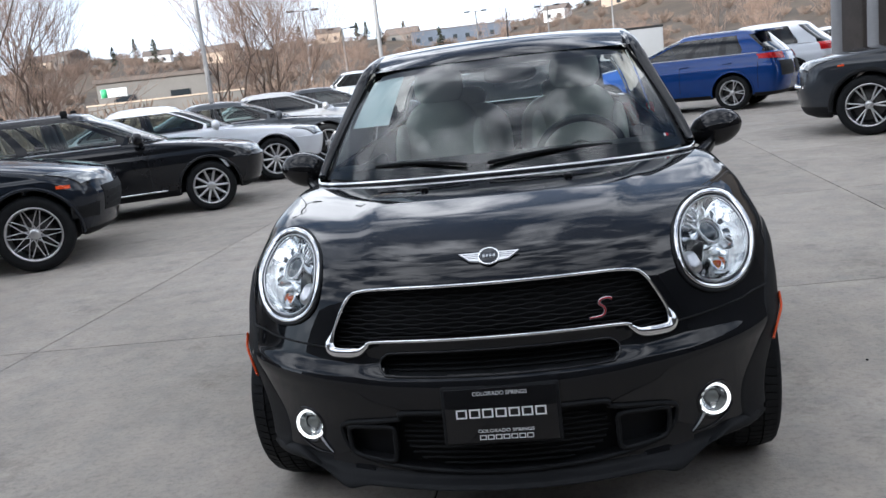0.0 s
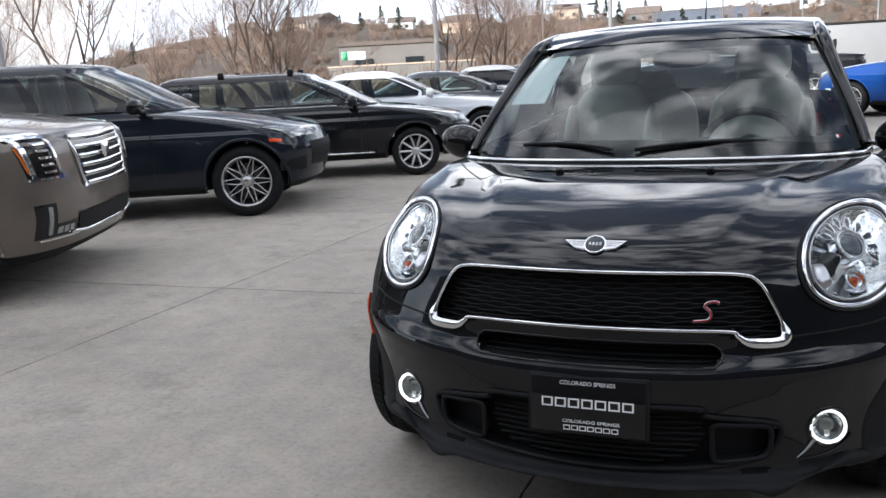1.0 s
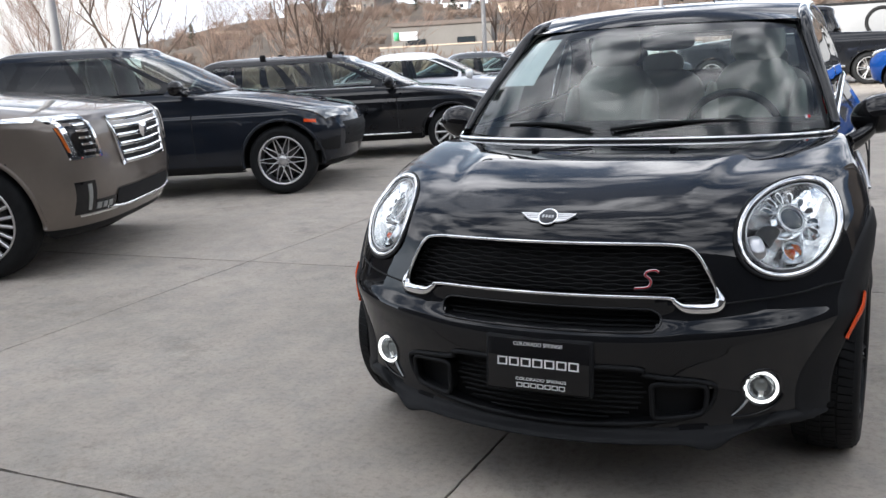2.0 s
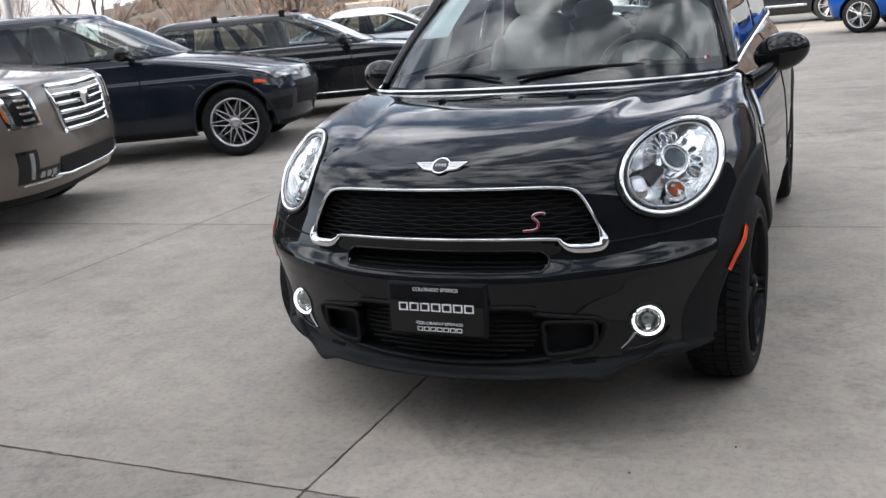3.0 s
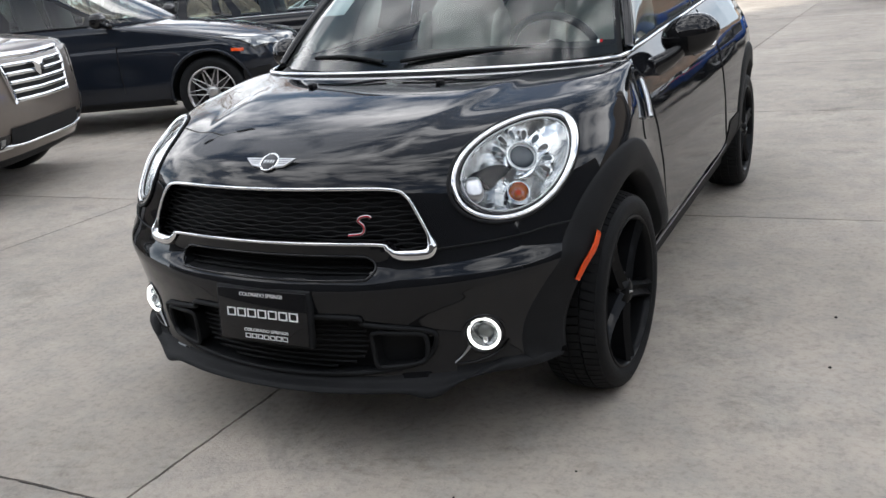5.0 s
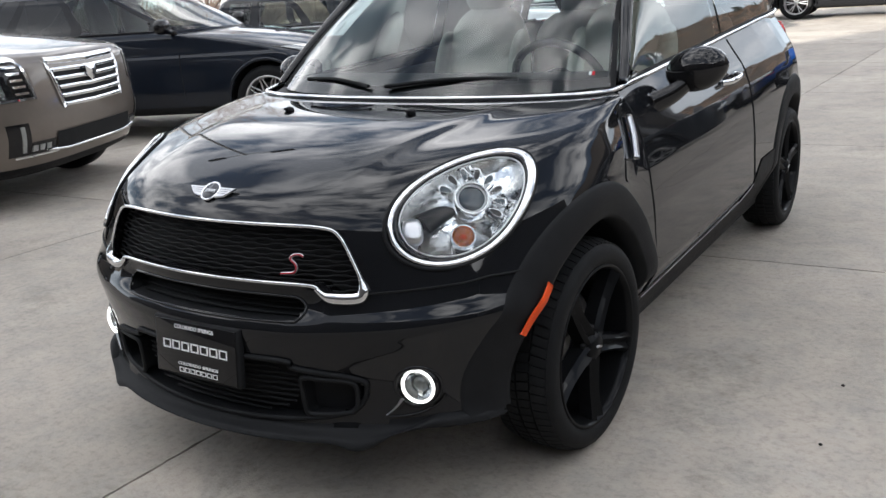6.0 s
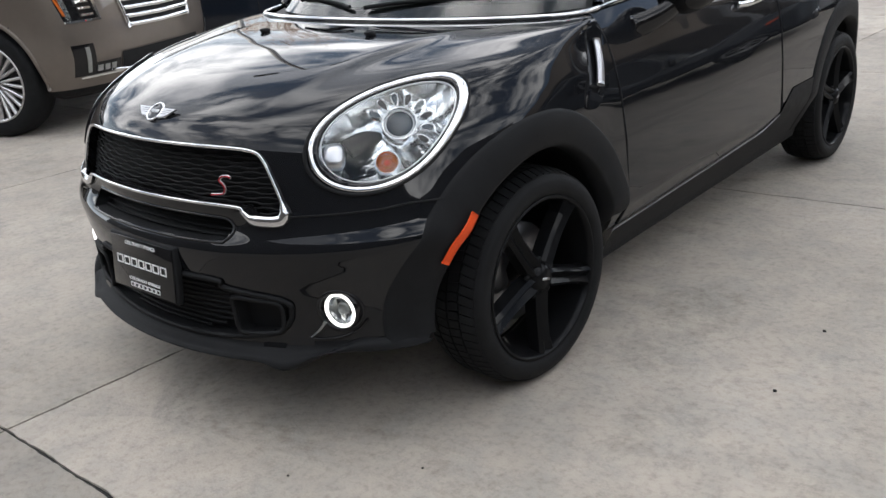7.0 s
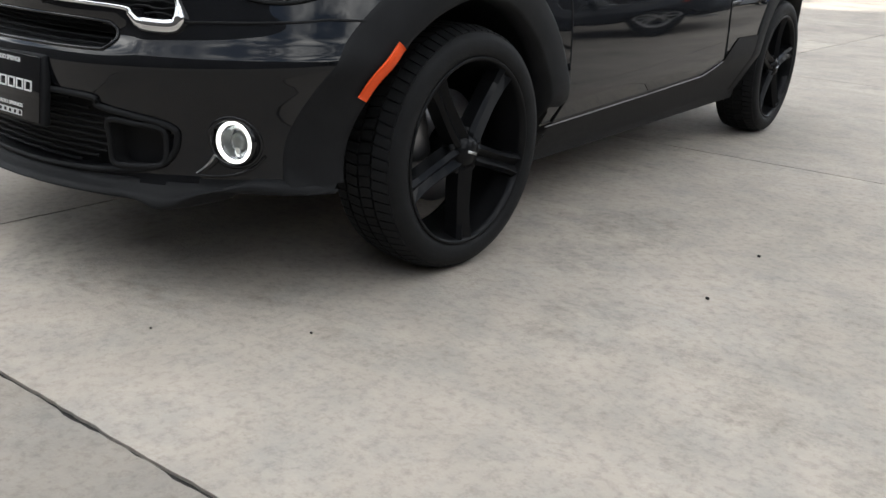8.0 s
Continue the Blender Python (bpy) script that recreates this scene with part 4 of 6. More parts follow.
for sgn in (1, -1):
    strip("roof_rail", rail[:80] * (sgn, 1, 1), np.clip(np.linspace(0.012, 0.036, 80), 0, 0.018), PAINT, main_car, "painted pillar and roof edge", up=(1, 0, 0), flat=1.35, seg=12)
    ys = np.linspace(1.36, 3.50, 50)
    g = np.array([[np.array((float(side_x(y, belt(y))) - 0.004, y, belt(y) + 0.004)) * (1 - v) + rail_at(y) * v + np.array((0.018 * 4 * v * (1 - v), 0, 0)) for v in np.linspace(0, 1, 10)] for y in ys])
    yc = (g[:-1, 0, 1] + g[1:, 0, 1]) / 2
    front_w, rear_w = (yc > 1.42) & (yc < 2.44), (yc > 2.52) & (yc < 3.40)
    wide = lambda m: np.tile(m[:, None], (1, 9))
    w = part("front_side_window", flip(sheet(g, wide(front_w)), sgn), GLASS_SIDE, main_car, "frameless front side window")
    w.visible_shadow = False
    w = part("rear_side_window", flip(sheet(g, wide(rear_w)), sgn), GLASS_DARK, main_car, "dark rear side window")
    w.visible_shadow = False
    for y0, y1 in ((1.0, 1.6), (2.2, 2.7), (3.2, 3.6)):
        part("window_pillar", flip(sheet(g - (0.004, 0, 0), wide(~front_w & ~rear_w & (yc > y0) & (yc < y1))), sgn), GLOSS_BLACK, main_car)
    strip("window_seal", np.array([(float(side_x(y, belt(y))) - 0.006, y, belt(y) + 0.012) for y in np.linspace(1.36, 3.6, 20)]) * (sgn, 1, 1), 0.008, MATT_BLACK, main_car)

# roof
ys = np.concatenate([np.linspace(1.70, 2.08, 20), np.linspace(2.13, 3.56, 20)])
roof_line = spline([(0, 1.70, 1.409), (0, 1.745, 1.434), (0, 1.81, 1.459), (0, 1.90, 1.480), (0, 2.05, 1.497), (0, 2.45, 1.511), (0, 2.9, 1.498), (0, 3.3, 1.463), (0, 3.56, 1.420)], 120)
roof_g = np.zeros((41, 40, 3))
for j, y in enumerate(ys):
    e = rail_at(max(y, 1.80))
    zc, lift = np.interp(y, roof_line[:, 1], roof_line[:, 2]), np.interp(y, [1.70, 1.95], [0.002, 0.018])
    for i, s in enumerate(np.linspace(-1, 1, 41)):
        pull = (0.085 if y < 1.85 else 0.085 * max(0, 1 - (y - 1.85) / 0.5)) * abs(s) ** 2.5
        roof_g[i, j] = (s * e[0], y + pull, zc + (e[2] + lift - zc) * abs(s) ** 2.4)
part("roof", sheet(roof_g), PAINT, main_car, "dark painted roof")
part("aerial", tube([(0.0, 3.35, 1.46), (0.0, 3.42, 1.60), (0.0, 3.47, 1.72)], [0.006, 0.0035, 0.0025]), MATT_BLACK, main_car, "thin black roof aerial")

# tailgate and rear end
tail = np.zeros((31, 22, 3))
for i, s in enumerate(np.linspace(-1, 1, 31)):
    for j, z in enumerate(np.linspace(0.30, 1.40, 22)):
        xe = float(side_x(3.93, min(z, 1.08))) - 0.05 * np.clip((z - 1.08) / 0.32, 0, 1)
        y = np.interp(z, [0.30, 0.5, 0.9, 1.08, 1.40], [4.02, 4.09, 4.09, 4.02, 3.60]) - (0.14 + 0.10 * np.clip((z - 0.95) / 0.2, 0, 1)) * abs(s) ** 3
        tail[i, j] = (s * (xe if z > 0.4 else xe * 0.98), y, z)
zc = (tail[0, :-1, 2] + tail[0, 1:, 2]) / 2
glassy = np.zeros((30, 21), bool)
glassy[3:27] = ((zc > 1.12) & (zc < 1.36))[None, :]
part("tailgate", sheet(tail, ~glassy), PAINT, main_car)
rw = part("rear_window", sheet(tail, glassy), GLASS, main_car, "rear window seen through the cabin")
rw.visible_shadow = False
for sgn in (1, -1):
    part("tail_lamp", flip(ellipsoid((0.64, 4.00, 0.92), (0.05, 0.07, 0.11), 20, 12), sgn), RED_LENS, main_car, "red tail lamp with chrome edge")

# underbody, bulkhead and cabin floor
part("underbody", block(0, 2.15, 0.265, 1.30, 3.3, 0.10, 0.02), MATT_BLACK, main_car)
part("bulkhead", block(0, 1.32, 0.60, 1.40, 0.03, 0.70), MATT_BLACK, main_car)
part("engine_bay", block(0, 0.75, 0.50, 0.90, 0.80, 0.50, 0.05), MATT_BLACK, main_car)

# cabin
dash_g = np.array([[(x, 1.15 + 0.50 * v + 0.10 * abs(x) ** 2, 0.975 + 0.05 * math.sin(v * 2.6) - 0.20 * max(0, v - 0.8) * 3) for v in np.linspace(0, 1, 14)] for x in np.linspace(-0.69, 0.69, 24)])
dash = part("dashboard", sheet(dash_g), LEATHER_DARK, main_car, "black dashboard")
part("dash_front", block(0, 1.66, 0.78, 1.36, 0.10, 0.34, 0.04), LEATHER_DARK, dash)
wheel_c, wheel_n = (0.33, 1.72, 0.955), Vector((0, 0.88, 0.47))
sw = part("steering_wheel", turned_on(tube([(0.185 * math.cos(a), 0.185 * math.sin(a), 0) for a in np.linspace(0, 2 * np.pi, 48, endpoint=False)], 0.016, True, 10), wheel_c, wheel_n), LEATHER_DARK, main_car, "black three-spoke steering wheel")
part("hub", turned_on(lathe([(0.0, 0.03), (0.06, 0.025), (0.075, -0.01), (0.06, -0.05), (0.0, -0.06)], 24, "z"), wheel_c, wheel_n), LEATHER_DARK, sw)
for a in (0, 180, 270):
    part("spoke", turned_on(tube([(0.06 * math.cos(radians(a)), 0.06 * math.sin(radians(a)), 0), (0.178 * math.cos(radians(a)), 0.178 * math.sin(radians(a)), 0)], 0.016, False, 8, (0, 0, 1), 0.5), wheel_c, wheel_n), LEATHER_DARK, sw)


for x in (0.35, -0.35):
    seat = part("front_seat", loft_box((x, 2.05, 0.62), (0.50, 0.52, 0.20)), LEATHER, main_car, "pale grey leather front seat")
    part("backrest", loft_box((x, 2.34, 0.93), (0.48, 0.17, 0.62), 3.0, 28, 18, 0.28, 0.16), LEATHER, seat)
    for s2 in (-1, 1):
        part("bolster", loft_box((x + s2 * 0.20, 2.29, 0.90), (0.09, 0.15, 0.46), 2.6, 20, 14, 0.28, 0.1), LEATHER, seat)
    part("headrest", loft_box((x, 2.43, 1.315), (0.27, 0.12, 0.21), 2.8, 24, 14, 0.15, 0.12), LEATHER, seat)
    part("headrest_post", tube([(x, 2.41, 1.18), (x, 2.43, 1.28)], 0.02), CHROME, seat)
rear = part("rear_seat", loft_box((0, 3.05, 0.66), (1.18, 0.48, 0.20)), LEATHER, main_car, "pale grey rear seats")
for x in (0.30, -0.30):
    part("backrest", loft_box((x, 3.33, 0.92), (0.57, 0.15, 0.50), 3.0, 24, 16, 0.22, 0.08), LEATHER, rear)
    part("headrest", loft_box((x, 3.40, 1.20), (0.25, 0.10, 0.13), 2.8), LEATHER, rear)
part("headliner", moved(sheet(roof_g * (0.93, 1, 1)), Matrix.Translation((0, 0.03, -0.035))), HEADLINER, main_car)
part("inner_mirror", loft_box((0.05, 1.73, 1.335), (0.23, 0.03, 0.075), 3.0), LEATHER_DARK, main_car, "rear-view mirror")
for sgn in (1, -1):
    part("door_card", block(sgn * 0.70, 1.95, 0.72, 0.05, 1.15, 0.52, 0.02), LEATHER_DARK, main_car)
part("screen_paper", windscreen(0.42, 0.90, -0.92, -0.57, -0.008, 8, 8), PAPER, main_car, "white price sheet inside the windscreen")
for k, (cx, mat) in enumerate(((0.835, RED_TRIM), (0.815, PAPER))):
    part("screen_sticker", windscreen(0.078, 0.100, cx + 0.03, cx + 0.046, 0.002, 4, 4), mat, main_car)

# wipers
for x0, x1, v in ((-0.60, -0.10, 0.05), (0.62, -0.02, 0.06)):
    b = spline(WS_B, 60)
    base = []
    for k, x in enumerate(np.linspace(x0, x1, 12)):
        i = min(int(abs(x) / 0.715 * 59), 59)
        rise = 0.030 * math.sin(k / 11 * 2.8)
        base.append((x, b[i][1] + 0.02 + rise * 1.1, b[i][2] + 0.012 + rise * 0.85))
    wiper = strip("wiper", base, np.linspace(0.012, 0.006, 12), MATT_BLACK, main_car, "black wiper arm and blade")
    blade = [(x - 0.02, y - 0.015, z + 0.012) for x, y, z in base[3:]]
    strip("blade", blade, 0.007, RUBBER, wiper)
for x in (0.247, -0.247):
    y, z = 0.822, 0.0
    p = SKIN.ray_cast(Vector((abs(x), y, 2)), Vector((0, 0, -1)))[0]
    part("washer_jet", join(ellipsoid((x, y, p.z + 0.004), (0.015, 0.018, 0.010), 16, 8), block(x, y - 0.012, p.z + 0.008, 0.02, 0.012, 0.008, 0.002)), MATT_BLACK, main_car, "black washer jet")

# door mirrors
for sgn in (1, -1):
    c = np.array((0.885, 1.625, 1.018))
    a, b = np.linspace(0, 2 * np.pi, 32, endpoint=False), np.linspace(-np.pi / 2, np.pi / 2, 18)
    g = np.stack([np.outer(np.cos(a), np.cos(b)) * 0.106, np.outer(np.sin(a), np.cos(b)) * 0.080, np.outer(np.ones(32), np.sin(b)) * 0.076], -1)
    g[..., 1] = np.where(g[..., 1] > 0.035, 0.035, g[..., 1])
    g[..., 2] += 0.12 * g[..., 0]
    mir = part("door_mirror", flip(sheet(g + c, None, True, False), sgn), GLOSS_BLACK, main_car, "gloss black rounded door mirror")
    part("mirror_glass", flip(join(turned_on(lathe([(0.0, 0.0), (0.075, 0.0)], 32, "z"), c + (0, 0.040, 0), (0, 1, 0))), sgn), CHROME, mir)
    part("mirror_foot", flip(tube(spline([(0.770, 1.47, 0.915), (0.812, 1.52, 0.935), (0.848, 1.57, 0.962), (0.875, 1.61, 0.995)], 14), np.linspace(0.042, 0.030, 14), False, 12, (1, 0, 0), 0.7), sgn), GLOSS_BLACK, mir)


# wheels
WHEEL_R = 0.315


def five_spoke_wheel(parent, at, spin=0.0, steer=0.0):
    """A satin black five-spoke wheel, its outer face at +x."""
    w = new("wheel")
    w.parent = parent
    w.matrix_basis = at @ pose(0, 0, 0, 0, 0, steer) @ pose(0, 0, 0, spin, 0, 0)
    R = WHEEL_R
    tyre = part("tyre", lathe([(0.232, -0.185), (0.265, -0.195), (0.297, -0.188), (R - 0.006, -0.165), (R - 0.007, -0.10), (R - 0.007, -0.045), (R - 0.013, -0.020), (0.296, -0.003), (0.278, 0.005), (0.258, 0.006), (0.241, -0.002), (0.234, -0.02)], 96), RUBBER, w, "low black road tyre")
    blocks = []
    for k in range(72):
        a = 2 * np.pi * k / 72
        for x0, x1, skew in ((-0.052, -0.012, 0.35), (-0.094, -0.058, -0.25), (-0.136, -0.100, 0.25), (-0.180, -0.142, -0.35)):
            da = 2 * np.pi / 72 * 0.42
            v = []
            for x, aa in ((x0, a - da), (x1, a - da + skew * 0.06), (x1, a + da + skew * 0.06), (x0, a + da)):
                drop = 0.011 if x > -0.02 else (0.008 if x < -0.17 else 0)
                for r in (R - 0.012 - drop, R - drop):
                    v.append((x, r * math.cos(aa), r * math.sin(aa)))
            blocks.append((v, [(1, 3, 5, 7), (0, 2, 3, 1), (2, 4, 5, 3), (4, 6, 7, 5), (6, 0, 1, 7)]))
    tread = part("tread", join(*blocks), RUBBER, tyre, smooth=False)
    tagged(tread, kind="stuff")
    rim = part("rim", lathe([(0.240, -0.012), (0.242, 0.000), (0.238, 0.003), (0.232, 0.000), (0.228, -0.02), (0.222, -0.05), (0.216, -0.15), (0.228, -0.17)], 72), RIM_BLACK, w, "satin black five-spoke alloy rim")
    for k in range(5):
        a = radians(72 * k)
        rows = []
        for r, wd, x in ((0.020, 0.018, -0.012), (0.045, 0.028, -0.012), (0.09, 0.027, -0.014), (0.14, 0.025, -0.014), (0.19, 0.026, -0.010), (0.233, 0.033, -0.004)):
            rows.append([(x - 0.045, r, -wd * 1.05), (x - 0.006, r, -wd), (x + 0.004, r, -wd * 0.62), (x - 0.010, r, 0), (x + 0.004, r, wd * 0.62), (x - 0.006, r, wd), (x - 0.045, r, wd * 1.05)])
        part("spoke", moved(sheet(np.array(rows)), pose(0, 0, 0, math.degrees(a), 0, 0)), RIM_BLACK, rim, smooth=False)
    part("centre_cap", lathe([(0.046, -0.03), (0.042, -0.012), (0.032, -0.006), (0.029, -0.002), (0.0, 0.000)], 32), RIM_BLACK, rim)
    part("cap_mark", block(0.0006, 0, 0, 0.001, 0.036, 0.007), SATIN, rim, "small silver maker's bar")
    for k in range(5):
        a = radians(72 * k + 36)
        part("wheel_bolt", moved(lathe([(0.009, -0.03), (0.009, -0.020), (0.0, -0.018)], 10), Matrix.Translation((0, 0.056 * math.cos(a), 0.055 * math.sin(a)))), MATT_BLACK, rim)
    part("brake_disc", lathe([(0.06, -0.10), (0.145, -0.10), (0.148, -0.105), (0.148, -0.12), (0.06, -0.122)], 48), STEEL, w, "steel brake disc")
    part("caliper", moved(block(-0.11, 0, 0, 0.07, 0.07, 0.16, 0.015), pose(0, -0.13, 0.02, 15 - spin, 0, 0)), STEEL, w, "grey brake caliper")
    return w


for sgn in (1, -1):
    for cy, spin, steer in ((AXLE_F, -18, -3.0), (AXLE_R, 14, 0)):
        at = pose(0.856 * sgn, cy + (0.010 if cy < 2 else 0.0), WHEEL_R) @ (pose(0, 0, 0, 0, 0, 0) if sgn > 0 else pose(0, 0, 0, 0, 0, 180))
        five_spoke_wheel(main_car, at, spin, steer)


# ---------------------------------------------------------------- parked cars
MESHES = {}


def cached(key, make):
    if key not in MESHES:
        v, f = make()
        MESHES[key] = mesh_of(key, v, f)
    return MESHES[key]


def road_wheel(parent, at, R, n, mat, style):
    """A plain alloy wheel, its outer face at +x; n spokes, single, split or crossed."""
    w = new("wheel")
    w.parent = parent
    w.matrix_basis = at
    r0 = R * 0.70
    k = f"{R:.3f}_{n}_{style}"
    part("tyre", cached("tyre" + k, lambda: lathe([(r0, -0.22), (R * 0.88, -0.235), (R - 0.012, -0.21), (R, -0.17), (R, -0.05), (R - 0.012, -0.012), (R * 0.9, 0.006), (R * 0.8, 0.008), (r0, -0.006)], 56)), RUBBER, w)
    rim = part("rim", cached("rim" + k, lambda: lathe([(r0 + 0.004, -0.014), (r0 + 0.005, 0.002), (r0 - 0.008, 0.002), (r0 - 0.018, -0.03), (r0 - 0.03, -0.20)], 48)), mat, w)

    def spokes():
        out = []
        for i in range(n):
            a = 360 * i / n
            spread = {"single": (0,), "split": (-1, 1), "cross": (-1, 1)}[style]
            for s in spread:
                wd = R * {"single": 0.05, "split": 0.030, "cross": 0.017}[style]
                rows = []
                line = ((0.05, 0.0, -0.03), (r0 * 0.45, s * r0 * 0.19, -0.022), (r0 * 0.82, s * r0 * 0.54, -0.006)) if style == "cross" else ((0.05, 0.0, -0.03), (r0 * 0.5, s * R * 0.045, -0.022), (r0 - 0.006, s * R * 0.095, -0.006))
                for r, side, x in line:
                    rows.append([(x - 0.03, r, side - wd), (x, r, side - wd * 0.7), (x, r, side + wd * 0.7), (x - 0.03, r, side + wd)])
                out.append(moved(sheet(np.array(rows)), pose(0, 0, 0, a, 0, 0)))
        return join(*out)

    part("spokes", cached("spk" + k, spokes), mat, rim)
    part("centre_cap", cached("cap" + k, lambda: lathe([(0.055, -0.05), (0.050, -0.018), (0.030, -0.010), (0.0, -0.008)], 24)), mat, rim)
    part("brake_disc", cached("dsc" + k, lambda: lathe([(0.05, -0.09), (r0 * 0.72, -0.09), (r0 * 0.72, -0.11)], 32)), DISC, w)
    part("well_dark", cached("wd" + k, lambda: lathe([(0.0, -0.14), (r0, -0.14)], 32)), MATT_BLACK, w)
    return w


def loop_half(yf, yr, w, df, dr, n, m, q=44):
    """Half a plan outline, nose to tail: rounded corners and a straight side."""
    a = np.linspace(0, np.pi / 2, m)
    x1, y1 = w * np.sin(a) ** (2 / n), yf + df * (1 - np.cos(a) ** (2 / n))
    x3, y3 = w * np.cos(a) ** (2 / n), yr - dr * (1 - np.sin(a) ** (2 / n))
    t = np.linspace(0, 1, q)[1:-1]
    return np.concatenate([np.stack([x1, y1], 1), np.stack([np.full(q - 2, w), y1[-1] + (y3[0] - y1[-1]) * t], 1), np.stack([x3, y3], 1)])


def parked_car(name, label, paint, at, L, W, H, wb, over, hz, cz, yc, yrf, yrr, yt, R, wheels, deck=None, n=2.6, cladding=False, pillars=(0.47, 0.76), glass=None, group="parked cars", fine_n=44, m=24, dpost=0.955, rear_glass=None):
    """A parked car, nose at y = 0 looking along -y. hz, cz: bonnet front and waist heights; yc, yrf, yrr, yt: foot
    of the windscreen, front and rear of the roof, foot of the rear window; deck: height of a boot or a load bed."""
    car = thing(name, label, "car", group, at=at)
    w = W / 2
    dk = deck if deck else cz
    rows = [
        (0.24, 0.20, L - 0.18, 0.88), (0.30, 0.09, L - 0.07, 0.945), (0.45, 0.03, L - 0.02, 0.985), (0.62, 0.0, L, 1.0), (hz - 0.13, 0.03, L - 0.01, 1.0),
        (hz - 0.05, 0.075, L - 0.03, 0.99), (hz, 0.18, L - 0.05, 0.975), (hz + 0.45 * (cz - hz), 0.18 + 0.33 * (yc - 0.18), L - 0.08, 0.962),
        (hz + 0.80 * (cz - hz), 0.18 + 0.70 * (yc - 0.18), (L - 0.11 if dk >= cz - 0.01 else yt + 0.5 * (L - yt)), 0.945), (cz, yc, (yt + 0.02), 0.925), (cz + 0.025, yc + 0.05, yt - 0.02, 0.905),
        (cz + 0.30 * (H - cz), yc + 0.36 * (yrf - yc), yt + 0.36 * (yrr - yt), 0.86), (cz + 0.62 * (H - cz), yc + 0.72 * (yrf - yc), yt + 0.72 * (yrr - yt), 0.795), (H - 0.10, yrf - 0.03, yrr + 0.04, 0.735),
        (H - 0.045, yrf + 0.06, yrr - 0.06, 0.675), (H - 0.012, yrf + 0.25, yrr - 0.22, 0.52), (H, yrf + 0.55, yrr - 0.5, 0.28)]
    fine = spline(rows, 97)
    g = []
    for z, yf, yr, k in fine:
        up = np.clip((z - cz) / 0.1, 0, 1)
        df = 0.50 + 0.08 * np.clip((z - hz) / 0.1, 0, 1) - 0.28 * up
        g.append(np.concatenate([p, np.full((len(p), 1), z)], 1) if (p := loop_half(yf, yr, w * k, min(df, 0.45 * (yr - yf)), min(0.34 - 0.16 * up, 0.45 * (yr - yf)), n, m, fine_n)) is not None else None)
    g = np.array(g).transpose(1, 0, 2)
    # true round edges to the wheel openings
    for a in (over, over + wb):
        dy, dz = g[..., 1] - a, g[..., 2] - R
        r = np.hypot(dy, dz)
        near = (np.abs(r - R - 0.055) < 0.024) & (g[..., 0] > w * 0.6) & (r > 0)
        s = np.where(near, (R + 0.055) / np.maximum(r, 1e-6), 1.0)
        g[..., 1], g[..., 2] = a + dy * s, R + dz * s
    nu, nv = g.shape[:2]
    c = (g[:-1, :-1] + g[1:, 1:]) / 2
    u = np.arange(nu - 1)[:, None] * np.ones((1, nv - 1))
    z = c[..., 2]
    ax = (over, over + wb)
    hole = np.zeros(z.shape, bool)
    for a in ax:
        hole |= (np.hypot(c[..., 1] - a, z - R) < R + 0.055) & (c[..., 0] > w * 0.6)
    band = (z > cz + 0.03) & (z < H - 0.115)
    side = (u >= m - 1) & (u <= nu - m)
    f = (u - m) / (nu - 2 * m)
    post = (f < 0.03) | ((f > dpost) & (f < dpost + 0.03))
    tail_post = side & (f >= dpost + 0.03)
    for q in pillars:
        post |= np.abs(f - q) < 0.028
    win_side = band & side & ~post & ~tail_post
    win_front = band & (u < m - 2)
    win_back = band & (u > nu - m)
    top = np.stack([g[:, -1] * (0, 1, 1), g[:, -1]], 1)

    def one(mask):
        return sheet(g, mask)

    def panel(mask):
        s = one(mask)
        return join(s, mirrored(s))

    lowz = cz * 0.36 if cladding else 0.33
    solid = ~hole & ~win_side & ~win_front & ~win_back
    body = part("body", panel(solid & (z > lowz) & ~(band & side & ~tail_post)), paint, car)
    part("lower_trim", panel(solid & (z <= lowz)), PLASTIC, car, "black lower trim")
    part("roof_cap", join(sheet(top), mirrored(sheet(top))), paint, car)
    cuts = [-1.0, *pillars, 2.0]
    for sg in (1, -1):
        for q0, q1 in zip(cuts, cuts[1:]):
            mk = win_side & (f > q0) & (f < q1)
            if mk.any():
                part("side_window", flip(one(mk), sg), (rear_glass if rear_glass and q0 >= pillars[0] else glass) or GLASS_DARK, car)
        for lo, hi in [(-1, 0.2), *[(q - 0.1, q + 0.1) for q in pillars], (max(pillars) + 0.04, 2)]:
            mk = band & side & post & ~tail_post & (f > lo) & (f < hi)
            if mk.any():
                part("pillar", flip(one(mk), sg), GLOSS_BLACK, car)
    part("windscreen", panel(win_front), GLASS_SIDE, car)
    part("rear_window", panel(win_back), GLASS_DARK, car)
    part("cabin", block(0, (yc + yt) / 2 + 0.1, cz - 0.18, W * 0.78, (yt - yc) * 0.86, 0.30, 0.05), LEATHER_DARK, car)
    for sx in (-0.19, 0.19):
        part("seat", loft_box((sx * W, (yc + yrf) / 2 + 0.95, cz + 0.12), (0.46, 0.15, 0.62), 3.0, 16, 10, 0.2, 0.15), LEATHER_DARK, car)
    part("underbody", block(0, L / 2, 0.33, W * 0.66, L * 0.86, 0.16, 0.03), MATT_BLACK, car)
    def skin_x(y, zz):
        j = int(np.argmin(np.abs(fine[:, 0] - zz)))
        k = nu - m
        return float(np.interp(y, g[:k, j, 1], g[:k, j, 0]))

